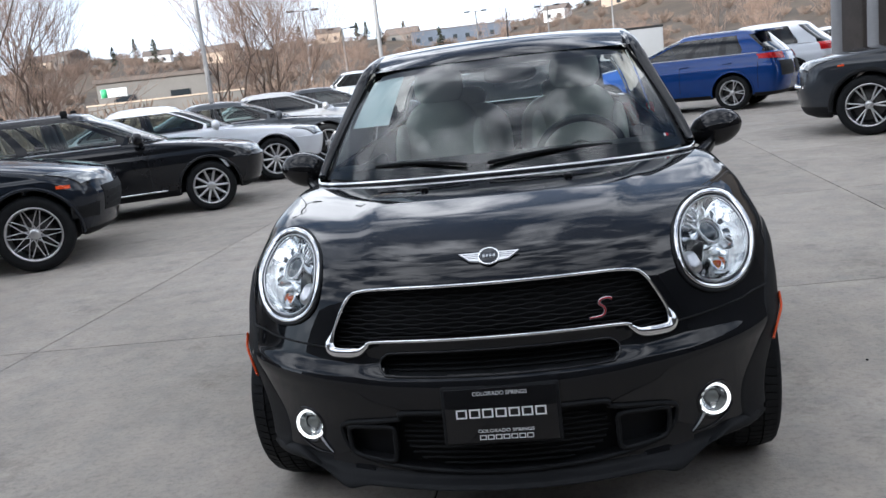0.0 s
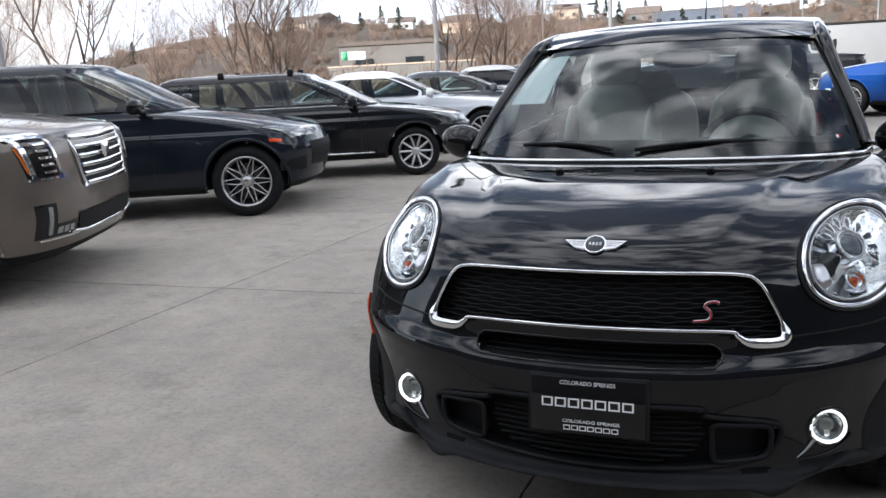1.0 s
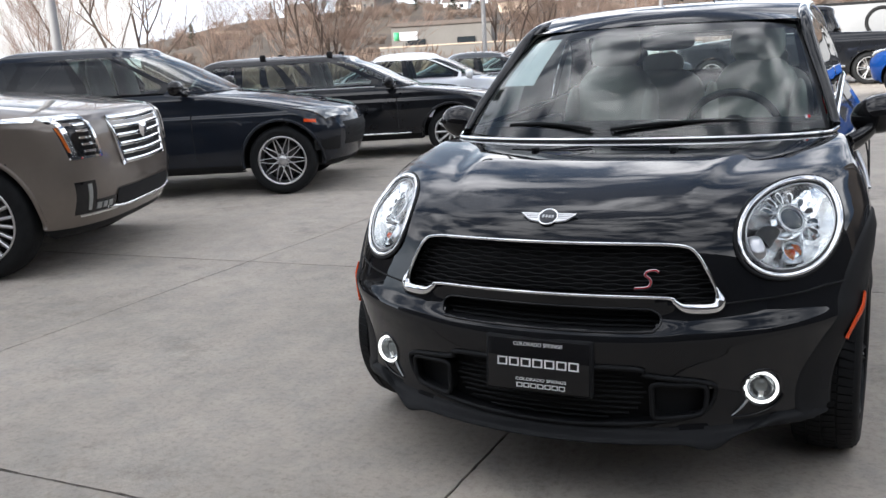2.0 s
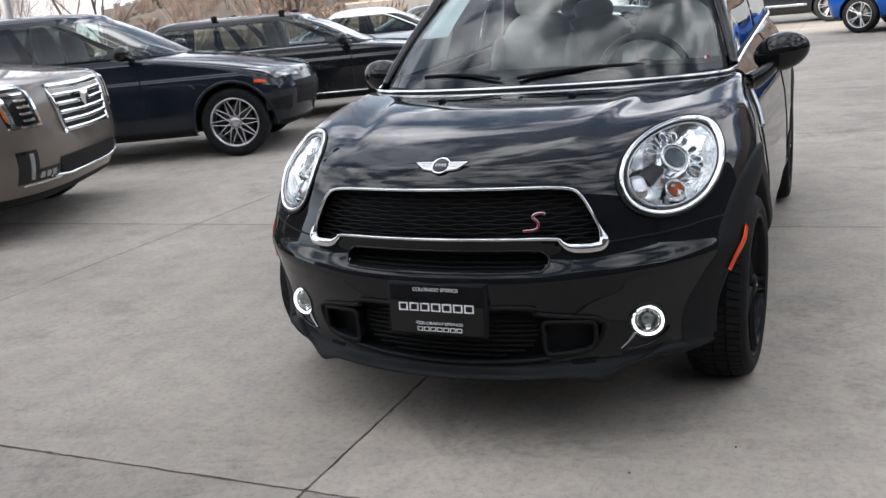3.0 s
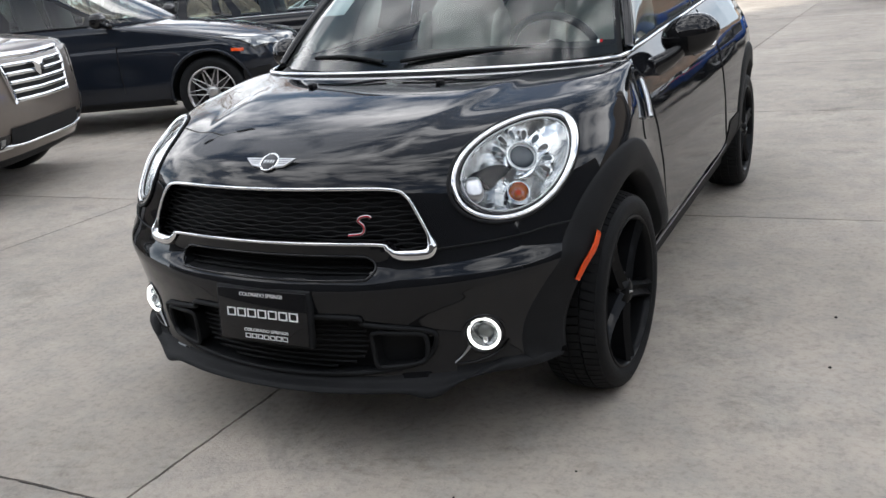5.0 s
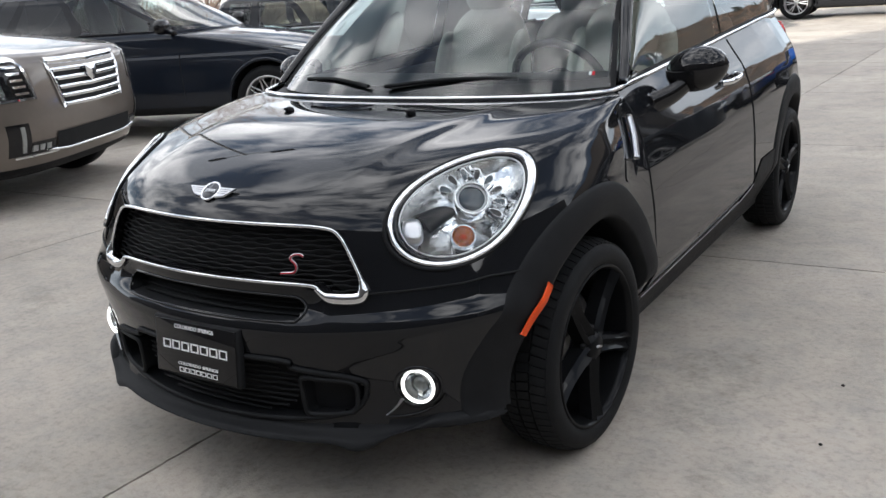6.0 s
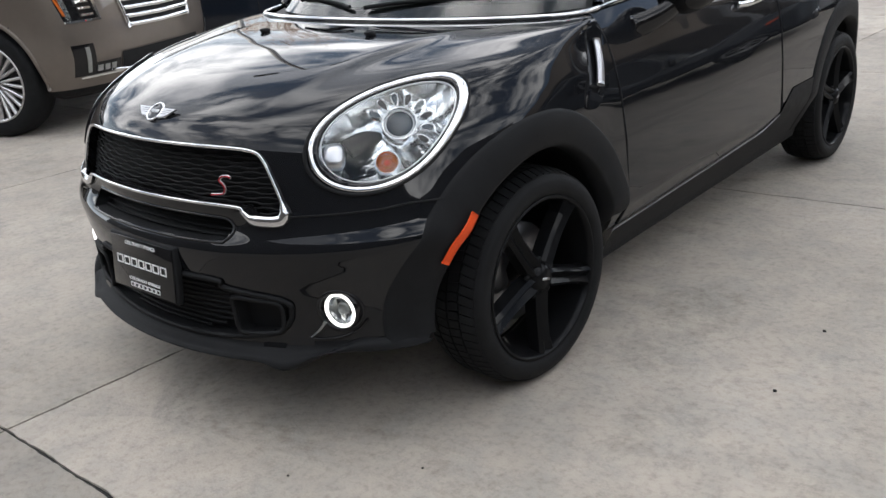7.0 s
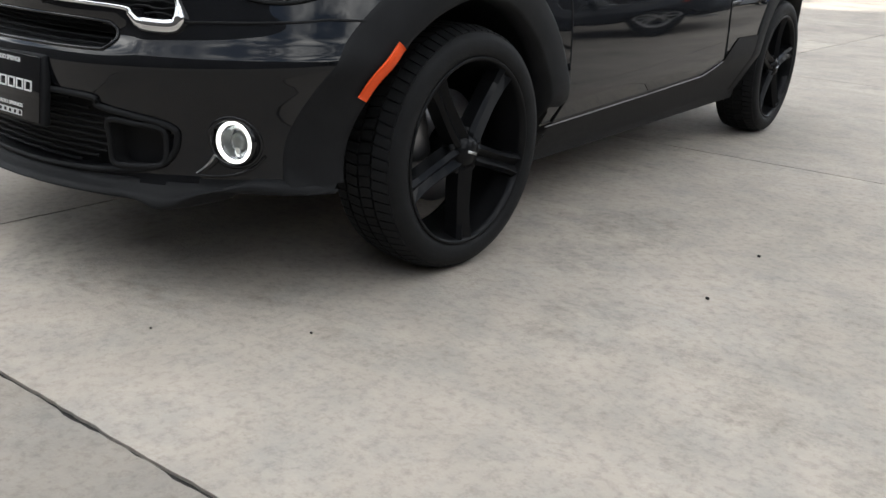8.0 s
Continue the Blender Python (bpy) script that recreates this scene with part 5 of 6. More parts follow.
    for sgn in (1, -1):
        for a in ax:
            th = np.radians(np.linspace(-8, 188, 36))
            rr = R + 0.052
            liner = np.array([[(x, a + rr * math.cos(t), R + rr * math.sin(t)) for x in (w * 0.62, w * 0.93)] for t in th])
            part("wheel_well", flip(sheet(liner), sgn), MATT_BLACK, car)
            part("arch_trim", flip(tube([(max(skin_x(a + (rr + 0.012) * math.cos(t), R + (rr + 0.012) * math.sin(t)), w * 0.7), a + (rr + 0.012) * math.cos(t), R + (rr + 0.012) * math.sin(t)) for t in th], 0.028 if cladding else 0.017, False, 8, (1, 0, 0), 0.6), sgn), PLASTIC if cladding else paint, car)
            pw = pose((w - 0.015) * sgn, a, R) @ pose(0, 0, 0, 0, 0, 0 if sgn > 0 else 180)
            road_wheel(car, pw, R, *wheels)
        line = np.array([g[i, np.argmin(np.abs(fine[:, 0] - cz - 0.02))] for i in range(m, nu - m, 3)])
        strip("window_trim", (line + (0.006, 0, 0)) * (sgn, 1, 1), 0.008, GLOSS_BLACK if paint is PAINT_BLUEBLACK else SATIN, car)
        my = yc + 0.36 * (yrf - yc) + 0.06
        part("door_mirror", flip(join(loft_box((w + 0.10, my, cz + 0.07), (0.24, 0.13, 0.15), 2.6, 20, 12), tube([(w * 0.9, my - 0.03, cz), (w + 0.05, my, cz + 0.03)], 0.03)), sgn), paint if paint is not PAINT_BLUEBLACK else GLOSS_BLACK, car)
        for fr in (0.42, 0.70):
            hy = yc + fr * (yt - yc)
            part("door_handle", flip(tube(spline([(w * 0.965, hy - 0.10, cz - 0.14), (w * 0.965 + 0.03, hy, cz - 0.135), (w * 0.965, hy + 0.10, cz - 0.13)], 9), 0.013, False, 6), sgn), paint, car)
        for fy in (yc + 0.30, yc + 0.30 + (yt - yc) * pillars[0] * 0.8, yc + 0.2 + (yt - yc) * 0.82):
            q = [(w * k2 + 0.0015, fy + 0.02 * (zz - 0.6), zz) for zz, k2 in ((0.40, 0.975), (0.62, 1.0), (hz - 0.13, 1.0), (hz, 0.978))]
            if all(abs(fy - a) > R + 0.10 for a in ax):
                strip("panel_gap", np.array(q) * (sgn, 1, 1), 0.005, MATT_BLACK, car)
    return car, w


def wheel_at(contact, heading, lx, ly):
    """The pose of a car of that heading (degrees) whose wheel at local (lx, ly) stands at contact."""
    m = pose(0, 0, 0, 0, 0, heading + 90)
    p = m @ Vector((lx, ly, 0))
    return Matrix.Translation((contact[0] - p.x, contact[1] - p.y, 0)) @ m



def body_patch(car, name, corners, d, mat, label="", out=0.006, n=10):
    """A lens or panel laid on a car's body, both sides: four corners, pressed on along d, with a rim that goes into the body."""
    me = next(c for c in car.children if c.name.startswith("body")).data
    tree = BVHTree.FromPolygons([v.co[:] for v in me.vertices], [p.vertices[:] for p in me.polygons])
    d = Vector(d).normalized()
    c = [Vector(p) for p in corners]
    g = np.zeros((n, n, 3))
    for i in range(n):
        for j in range(n):
            u, v = i / (n - 1), j / (n - 1)
            p = (c[0] * (1 - u) + c[1] * u) * (1 - v) + (c[3] * (1 - u) + c[2] * u) * v
            hit = tree.ray_cast(p - d * 0.8, d)
            g[i, j] = (hit[0] if hit[0] is not None else p) - d * out
    edge = np.array([*g[:, 0], *g[-1, 1:], *g[-2::-1, -1], *g[0, -2:0:-1]])
    made = []
    for sgn in (1, -1):
        made.append(part(name, flip(join(sheet(g), wall_in(edge, out * 3, tuple(d))), sgn), mat, car, label))
    return made


def swept_lamps(car, w, hz, label="clear swept headlamp"):
    """Headlamps that run back from the nose over the front corner of the wing."""
    body_patch(car, "headlamp", [(0.50 * w, 0.08, hz - 0.17), (0.90 * w, 0.26, hz - 0.16), (0.95 * w, 0.66, hz - 0.03), (0.64 * w, 0.30, hz - 0.03)], (-0.35, 0.65, -0.65), GLOSS_BLACK, label, 0.004)
    body_patch(car, "lamp_lens", [(0.53 * w, 0.10, hz - 0.155), (0.89 * w, 0.28, hz - 0.145), (0.935 * w, 0.60, hz - 0.045), (0.66 * w, 0.31, hz - 0.045)], (-0.35, 0.65, -0.65), LENS_CLEAR, "", 0.009)


HEADING = 24.0
# full-size SUV
E_L, E_W, E_H = 5.18, 2.04, 1.89
suv_f, ew = parked_car("full_size_suv", "bronze-grey full-size SUV with a large chrome grille, parked nose out", PAINT_BRONZE, wheel_at((-4.50, 1.64), HEADING, -1.0, 0.84), E_L, E_W, E_H, 2.95, 0.84, 1.09, 1.25, 1.50, 2.25, 4.75, 4.98, 0.40, (11, ALLOY, "split"), n=3.0, fine_n=130, m=40, pillars=(0.30, 0.66))


def suv_front(x, z, out=0.0):
    y = np.interp(z, [0.3, 0.45, 0.62, 0.93, 1.01, 1.06], [0.09, 0.03, 0.0, 0.03, 0.06, 0.12]) + 0.52 * (1 - (max(0, 1 - (abs(x) / (ew * 0.975)) ** 3.0)) ** (1 / 3.0))
    return np.array((x, y - out + 0.004, z))


part("grille", sheet(np.array([[suv_front(x * (1 - 0.16 * (1 - t)), 0.70 + 0.36 * t, 0.014) for t in np.linspace(0, 1, 8)] for x in np.linspace(-0.48, 0.48, 25)])), MATT_BLACK, suv_f, "wide black grille with chrome bars")
for k in range(6):
    z = 0.72 + 0.062 * k
    hw = 0.48 * (1 - 0.16 * (1 - (z - 0.70) / 0.36))
    strip("grille_bar", [suv_front(x, z - 0.02 * (1 - abs(x)), 0.022) for x in np.linspace(-hw, hw, 25)], 0.0185 if k < 5 else 0.030, CHROME, suv_f, "chrome grille bar", up=(0, -1, 0), flat=0.6)
for sgn in (1, -1):
    strip("grille_edge", [suv_front(sgn * (0.48 * (1 - 0.16 * (1 - t))), 0.69 + 0.335 * t, 0.02) for t in np.linspace(0, 1, 9)], 0.020, CHROME, suv_f, up=(0, -1, 0), flat=0.6)


def suv_patch(name, x0, x1, z0, x2, x3, z1, mat, label="", out=0.008, n=8):
    """A panel on both front corners: from x0 to x1 at its foot, from x2 to x3 at its top."""
    body_patch(suv_f, name, [(x0, 0, z0), (x1, 0, z0), (x3, 0, z1), (x2, 0, z1)], (0, 1, 0), mat, label, out, n)


suv_patch("headlamp", 0.660, 0.905, 0.795, 0.705, 0.950, 1.075, GLOSS_BLACK, "tall headlamp with stacked LED modules", 0.006)
suv_patch("lamp_blade", 0.866, 0.890, 0.805, 0.900, 0.930, 1.065, REFLECTOR, "clear upright light blade", 0.014)
suv_patch("amber_edge", 0.897, 0.905, 0.835, 0.930, 0.938, 1.000, AMBER, "thin amber lamp edge", 0.012, 5)
suv_patch("inner_blade", 0.662, 0.682, 0.795, 0.708, 0.730, 1.075, CHROME, "", 0.016, 6)
suv_patch("lower_blade", 0.660, 0.905, 0.782, 0.660, 0.905, 0.798, CHROME, "", 0.014, 6)
suv_patch("lamp_wing", 0.700, 0.950, 1.048, 0.705, 0.955, 1.082, REFLECTOR, "chrome wing over the lamp", 0.016)
for k in range(5):
    suv_patch("led", 0.712 + 0.009 * k, 0.800 + 0.008 * k, 0.822 + 0.046 * k, 0.714 + 0.009 * k, 0.802 + 0.008 * k, 0.838 + 0.046 * k, REFLECTOR, "", 0.014, 4)
body_patch(suv_f, "side_wing", [(1.0, 0.34, 1.048), (1.0, 0.80, 1.066), (1.0, 0.80, 1.076), (1.0, 0.34, 1.084)], (-1, 0, 0), REFLECTOR, "chrome wing along the side", 0.010, 8)
suv_patch("fog_recess", 0.740, 0.880, 0.405, 0.765, 0.905, 0.630, GLOSS_BLACK, "dark fog lamp recess with chrome edge", 0.006)
suv_patch("fog_recess", 0.530, 0.742, 0.405, 0.530, 0.742, 0.490, GLOSS_BLACK, "dark fog lamp recess with chrome edge", 0.006)
suv_patch("fog_blade", 0.782, 0.806, 0.425, 0.802, 0.828, 0.610, LENS_CLEAR, "upright light strip", 0.012, 5)
for k in range(3):
    suv_patch("fog_led", 0.585 + 0.058 * k, 0.625 + 0.058 * k, 0.425, 0.585 + 0.058 * k, 0.625 + 0.058 * k, 0.468, LENS_CLEAR, "", 0.014, 4)
suv_patch("fog_chrome", 0.500, 0.840, 0.386, 0.500, 0.840, 0.400, CHROME, "", 0.014)
part("lower_intake", sheet(np.array([[suv_front(x, 0.40 + 0.13 * t, 0.022) for t in np.linspace(0, 1, 4)] for x in np.linspace(-0.52, 0.52, 21)])), MATT_BLACK, suv_f)
strip("intake_chrome", [suv_front(x, 0.395 + 0.10 * max(0, abs(x) - 0.40), 0.026) for x in np.linspace(-0.62, 0.62, 25)], 0.011, CHROME, suv_f)
cr = suv_front(0, 0.90, 0.045)
crest = part("grille_crest", turned_on(([(-0.075, 0.055, 0), (0.075, 0.055, 0), (0.062, -0.02, 0), (0.0, -0.065, 0), (-0.062, -0.02, 0), (0, 0.01, 0.015)], [(0, 1, 5), (1, 2, 5), (2, 3, 5), (3, 4, 5), (4, 0, 5)]), cr, (0, -1, 0)), CHROME, suv_f, "small chrome shield with coloured fields", smooth=False)
part("crest_field", turned_on(block(0.02, 0.005, 0.010, 0.05, 0.045, 0.012, 0.003), cr, (0, -1, 0)), BADGE_GREY, crest)

# compact SUV behind it
suv_c, mw = parked_car("compact_suv", "blue-black compact SUV with silver cross-spoke wheels, parked nose out", PAINT_BLUEBLACK, wheel_at((-4.52, 5.19), HEADING, -0.95, 0.75), 4.56, 1.92, 1.60, 2.81, 0.75, 0.86, 1.07, 1.34, 2.25, 3.80, 4.42, 0.352, (10, ALLOY, "cross"), n=2.15, glass=GLASS_SIDE, rear_glass=GLASS_DARK, fine_n=130, pillars=(0.40, 0.74), dpost=0.90)
swept_lamps(suv_c, mw, 0.90)
body_patch(suv_c, "side_marker", [(0.97, 0.37, 0.725), (0.97, 0.49, 0.735), (0.97, 0.49, 0.765), (0.97, 0.37, 0.755)], (-1, 0.1, 0), AMBER_SIDE, "amber side marker", 0.008, 5)
body_patch(suv_c, "front_intake", [(0.0, 0.0, 0.44), (0.62, 0.14, 0.46), (0.66, 0.16, 0.70), (0.0, 0.02, 0.70)], (0, 1, 0), MATT_BLACK, "black front intake", 0.005)
for z in (0.50, 0.56, 0.62):
    body_patch(suv_c, "intake_slat", [(0.0, 0.0, z), (0.60, 0.13, z), (0.60, 0.13, z + 0.018), (0.0, 0.0, z + 0.018)], (0, 1, 0), PLASTIC, "", 0.012, 6)
body_patch(suv_c, "corner_intake", [(0.70, 0.18, 0.42), (0.93, 0.40, 0.44), (0.93, 0.40, 0.54), (0.72, 0.18, 0.56)], (-0.5, 0.85, 0), MATT_BLACK, "black corner intake", 0.005)

# estate car
est, sw2 = parked_car("estate_car", "black estate car with roof rack feet and silver ten-spoke wheels", PAINT_BLACK, wheel_at((-4.05, 8.36), HEADING, -0.89, 0.77), 4.46, 1.80, 1.41, 2.63, 0.77, 0.79, 0.935, 1.17, 2.05, 4.10, 4.42, 0.315, (10, ALLOY, "single"), n=2.6, glass=GLASS_SIDE, fine_n=120)
swept_lamps(est, sw2, 0.79, "clear headlamp")
for sgn in (1, -1):
    strip("sill_chrome", [(sgn * 0.885, y, 0.33) for y in np.linspace(1.30, 3.1, 10)], 0.012, CHROME, est, "bright sill strip")
    for y in (2.35, 3.25):
        part("rack_foot", block(sgn * 0.60, y, 1.40, 0.05, 0.08, 0.08, 0.02), MATT_BLACK, est, "black roof rack foot")

SEDAN = dict(hz=0.78, cz=0.92, yc=1.40, yrf=2.25, yrr=3.35, yt=4.15, deck=0.90)
ws1, w1 = parked_car("white_saloon", "silver-white saloon car parked nose out", PAINT_WHITE, wheel_at((-4.11, 11.35), HEADING, -0.92, 0.90), 4.85, 1.86, 1.37, 2.85, 0.90, R=0.34, wheels=(10, ALLOY, "single"), glass=GLASS_SIDE, fine_n=110, **SEDAN)
swept_lamps(ws1, w1, 0.78)
part("front_intake", block(0, 0.065, 0.50, 0.84, 0.12, 0.26, 0.05), MATT_BLACK, ws1)
ws2, w2 = parked_car("dark_coupe", "dark grey low coupe with silver wheels", PAINT_GREY, wheel_at((-3.85, 13.8), HEADING, -0.93, 0.90), 4.75, 1.88, 1.32, 2.80, 0.90, R=0.35, wheels=(7, ALLOY, "single"), glass=GLASS_SIDE, **{**SEDAN, "hz": 0.75, "cz": 0.90})
swept_lamps(ws2, w2, 0.75, "clear headlamp")
ws3, w3 = parked_car("silver_saloon", "pale silver saloon car in the row", PAINT_SILVER, wheel_at((-3.65, 16.5), HEADING, -0.92, 0.90), 4.80, 1.84, 1.38, 2.80, 0.90, R=0.33, wheels=(7, ALLOY, "single"), **SEDAN)
ws4, w4 = parked_car("dark_saloon", "dark saloon car at the end of the row", PAINT_GREY, wheel_at((-3.45, 19.3), HEADING, -0.92, 0.90), 4.80, 1.84, 1.38, 2.80, 0.90, R=0.33, wheels=(7, ALLOY, "single"), **SEDAN)
ws5, w5 = parked_car("white_pickup", "white pickup truck standing far off", PAINT_WHITE, wheel_at((-6.5, 36.0), 185, 0.98, 4.5), 5.8, 2.0, 1.90, 3.6, 0.95, 1.10, 1.25, 1.75, 2.4, 3.7, 3.95, 0.40, (7, ALLOY, "single"), deck=1.2, n=3.2)

# cars on the other side
blu, bw = parked_car("blue_suv", "bright blue compact SUV with silver split-spoke wheels", PAINT_BLUE, wheel_at((3.84, 15.83), 153, 0.89, 0.84 + 2.60), 4.44, 1.80, 1.55, 2.60, 0.84, 0.90, 1.06, 1.22, 2.25, 3.85, 4.30, 0.345, (5, ALLOY, "split"), n=2.6, fine_n=100, pillars=(0.36, 0.66), dpost=0.80)
body_patch(blu, "tail_lamp", [(0.50, 4.40, 0.92), (0.90, 4.02, 0.96), (0.90, 4.00, 1.05), (0.50, 4.38, 1.05)], (-0.55, -0.8, 0.0), RED_LENS, "red tail lamp", 0.012)
body_patch(blu, "tail_panel", [(0.0, 4.42, 0.60), (0.72, 4.40, 0.60), (0.72, 4.38, 0.88), (0.0, 4.40, 0.88)], (0, -1, 0), PLASTIC, "black rear panel", 0.006)
swept_lamps(blu, bw, 0.90)
part("spoiler", block(0, 3.98, 1.485, 1.10, 0.30, 0.03, 0.012), PAINT_BLUE, blu)
wsv, ww = parked_car("white_suv", "white SUV with a tall red tail lamp", PAINT_WHITE, wheel_at((6.06, 19.87), 155, 0.93, 0.90 + 2.77), 4.70, 1.88, 1.66, 2.77, 0.90, 0.92, 1.08, 1.30, 2.3, 3.9, 4.5, 0.36, (5, ALLOY, "split"), n=2.6, cladding=True, fine_n=100, pillars=(0.36, 0.66), dpost=0.80)
body_patch(wsv, "tail_lamp", [(0.62, 4.66, 0.92), (0.94, 4.36, 0.92), (0.92, 4.34, 1.10), (0.60, 4.62, 1.10)], (-0.55, -0.8, 0.0), RED_LENS, "tall red tail lamp", 0.012)
gsv, gw = parked_car("grey_suv", "dark grey large SUV with black and silver wheels", PAINT_GREY, wheel_at((4.18, 9.40), 156, 0.98, 0.95), 4.95, 1.99, 1.77, 2.82, 0.95, 0.98, 1.12, 1.35, 2.1, 4.4, 4.75, 0.38, (6, ALLOY, "split"), n=2.6, cladding=True, fine_n=110)
swept_lamps(gsv, gw, 0.98, "slim clear headlamp")
body_patch(gsv, "side_marker", [(1.0, 0.60, 0.885), (1.0, 0.68, 0.89), (1.0, 0.68, 0.915), (1.0, 0.60, 0.905)], (-1, 0.1, 0), AMBER_SIDE, "amber side marker", 0.008, 5)
strip("front_chrome", [(x, 0.0 + 0.42 * (1 - (1 - (abs(x) / 1.0) ** 2.6) ** (1 / 2.6)) - 0.01, 0.66) for x in np.linspace(-0.9, 0.9, 21)], 0.02, CHROME, gsv)
pick, pkw = parked_car("dark_pickup", "dark grey pickup truck with chrome details and silver wheels", PAINT_BLACK, wheel_at((1.01, 21.7), 184, 0.98, 0.98 + 3.66), 5.85, 2.02, 1.95, 3.66, 0.98, 1.12, 1.28, 1.75, 2.45, 3.80, 4.05, 0.385, (6, ALLOY, "split"), deck=1.26, n=3.2)
strip("side_step", [(1.03, y, 0.46) for y in np.linspace(1.7, 4.1, 8)], 0.04, CHROME, pick)
for k, (x, y, p) in enumerate(((9.5, 31, PAINT_SILVER), (12.5, 33, PAINT_WHITE), (15.5, 35, PAINT_GREY), (8.0, 26, PAINT_GREY))):
    parked_car("far_saloon", "car in a farther row of the lot", p, wheel_at((x, y), 204, 0.92, 3.7), 4.80, 1.84, 1.46, 2.80, 0.90, R=0.33, wheels=(7, ALLOY, "single"), **SEDAN)

# white trailer with a dark round emblem
tr = thing("box_trailer", "long white box trailer with a dark round emblem", "trailer", at=pose(2.2, 39, 0, 0, 0, 3))
part("box", block(0, 0, 1.42, 6.6, 2.3, 1.75, 0.05), TRAILER_PANEL, tr)
part("top_edge", block(0, 0, 2.33, 6.65, 2.34, 0.10, 0.02), MATT_BLACK, tr)
part("emblem", moved(tube([(0.55 * math.cos(a), 0, 0.55 * math.sin(a)) for a in np.linspace(0.9, 6.6, 30)], 0.07, False, 6, (0, 1, 0), 0.2), Matrix.Translation((-0.75, -1.16, 1.55))), MATT_BLACK, tr)
for x in (-1.4, 1.4):
    for y in (-1.0, 1.0):
        part("tyre", moved(lathe([(0.0, -0.1), (0.34, -0.1), (0.38, -0.06), (0.38, 0.06), (0.34, 0.1), (0.0, 0.1)], 28), pose(x, y, 0.38, 0, 0, 90)), RUBBER, tr)

# ---------------------------------------------------------------- distance
EYE0 = (0.4, -2.1)


def far(az, d):
    return EYE0[0] + d * math.sin(radians(az)), EYE0[1] + d * math.cos(radians(az))


def ridge(az):
    """The skyline's height in degrees over the compass."""
    return float(np.interp(az, [-90, -60, -44, -36, -28, -20, -12, -5, 2, 9, 16, 25, 40, 70], [0.6, 0.8, 1.8, 3.0, 3.3, 3.1, 2.9, 2.6, 3.2, 4.6, 5.6, 6.0, 5.0, 3.0]))


def hill_z(az, d):
    rise = np.clip((d - 62) / 250, 0, 1) ** 1.15
    bump = noise.noise(Vector((az * 0.12, d * 0.012, 0))) * 2.6 * np.clip((d - 70) / 80, 0, 1)
    return float(-0.3 + rise * math.tan(radians(ridge(az))) * 312 + bump)


az_s, d_s = np.linspace(-92, 75, 110), np.concatenate([np.linspace(55, 120, 22), np.linspace(126, 330, 34), [420]])
hill = part("hillside", sheet(np.array([[(*far(a, d), hill_z(a, min(d, 330)) if d < 400 else -6) for d in d_s] for a in az_s])), DRY_GRASS)
tagged(hill, "dry tan hillside with brush behind the lot", "hillside", kind="structure")
rng = random.Random(7)


def brush_clump(r, h, n=110):
    vs, fs = [], []
    for _ in range(n):
        a, lean = rng.uniform(0, 6.283), rng.uniform(0.1, 1.0)
        b = rng.uniform(0, 6.283)
        rr = r * rng.random() * 0.6
        x, y = rr * math.cos(b), rr * math.sin(b)
        tx, ty, tz = x + r * lean * math.cos(a), y + r * lean * math.sin(a), h * rng.uniform(0.5, 1.0) * (1.15 - 0.4 * lean)
        w = 0.011 * r
        k = len(vs)
        vs += [(x - w * math.sin(a), y + w * math.cos(a), 0), (x + w * math.sin(a), y - w * math.cos(a), 0), (tx + w * 0.8, ty, tz * 0.9), (tx, ty, tz)]
        fs += [(k, k + 1, k + 2), (k, k + 2, k + 3)]
    return np.array(vs), fs


clumps = [brush_clump(1.6, 2.2) for _ in range(6)]
heap = []
for _ in range(1200):
    a, d = rng.uniform(-70, 45), 62 + 260 * rng.random() ** 1.3
    x, y = far(a, d)
    s = rng.uniform(0.35, 1.0) * (0.5 + d / 300)
    heap.append(moved((np.asarray(clumps[rng.randrange(6)][0]) * s, clumps[0][1]), Matrix.Translation((x, y, hill_z(a, d) - 0.1))))
tagged(part("hillside_brush", join(*heap), BRUSH, smooth=False), "bare brown brush over the hillside", "brush", kind="stuff")


def bare_tree(seed, height, stems, forks=4, tips=11, stem=0.52, ratio=0.61):
    """Trunk and limbs, and a crown of fine bare twigs."""
    r = random.Random(seed)
    limbs, twigs = [], []

    def grow(p, d, length, rad, depth):
        pts, q = [p], p.copy()
        for _ in range(4):
            d = (d + Vector((r.uniform(-1, 1), r.uniform(-1, 1), r.uniform(-0.4, 0.8))) * 0.13).normalized()
            q = q + d * length / 4
            pts.append(q.copy())
        (limbs if rad > 0.012 else twigs).append(tube([tuple(v) for v in pts], np.linspace(rad, rad * 0.55, 5), False, 6 if rad > 0.03 else 3, ends=False))
        if depth == 0:
            return
        for _ in range(r.choice((3, 4, 4)) if depth > 1 else tips):
            k = r.randrange(1, 5)
            side = Vector((r.uniform(-1, 1), r.uniform(-1, 1), r.uniform(0.2, 0.9)))
            side = (side - d * side.dot(d)).normalized()
            grow(pts[k], (d * 0.85 + side * r.uniform(0.3, 0.75)).normalized(), length * ratio * r.uniform(0.82, 1.18), rad * 0.5, depth - 1)

    for k in range(stems):
        a = 6.283 * k / stems
        grow(Vector((0.15 * math.cos(a), 0.15 * math.sin(a), -0.1)), Vector((0.12 * math.cos(a) * (stems > 1), 0.12 * math.sin(a) * (stems > 1), 1)).normalized(), height * stem * r.uniform(0.86, 1.14), 0.048, forks)
    return mesh_of("limbs", *join(*limbs)), mesh_of("twigs", *join(*twigs), smooth=False)


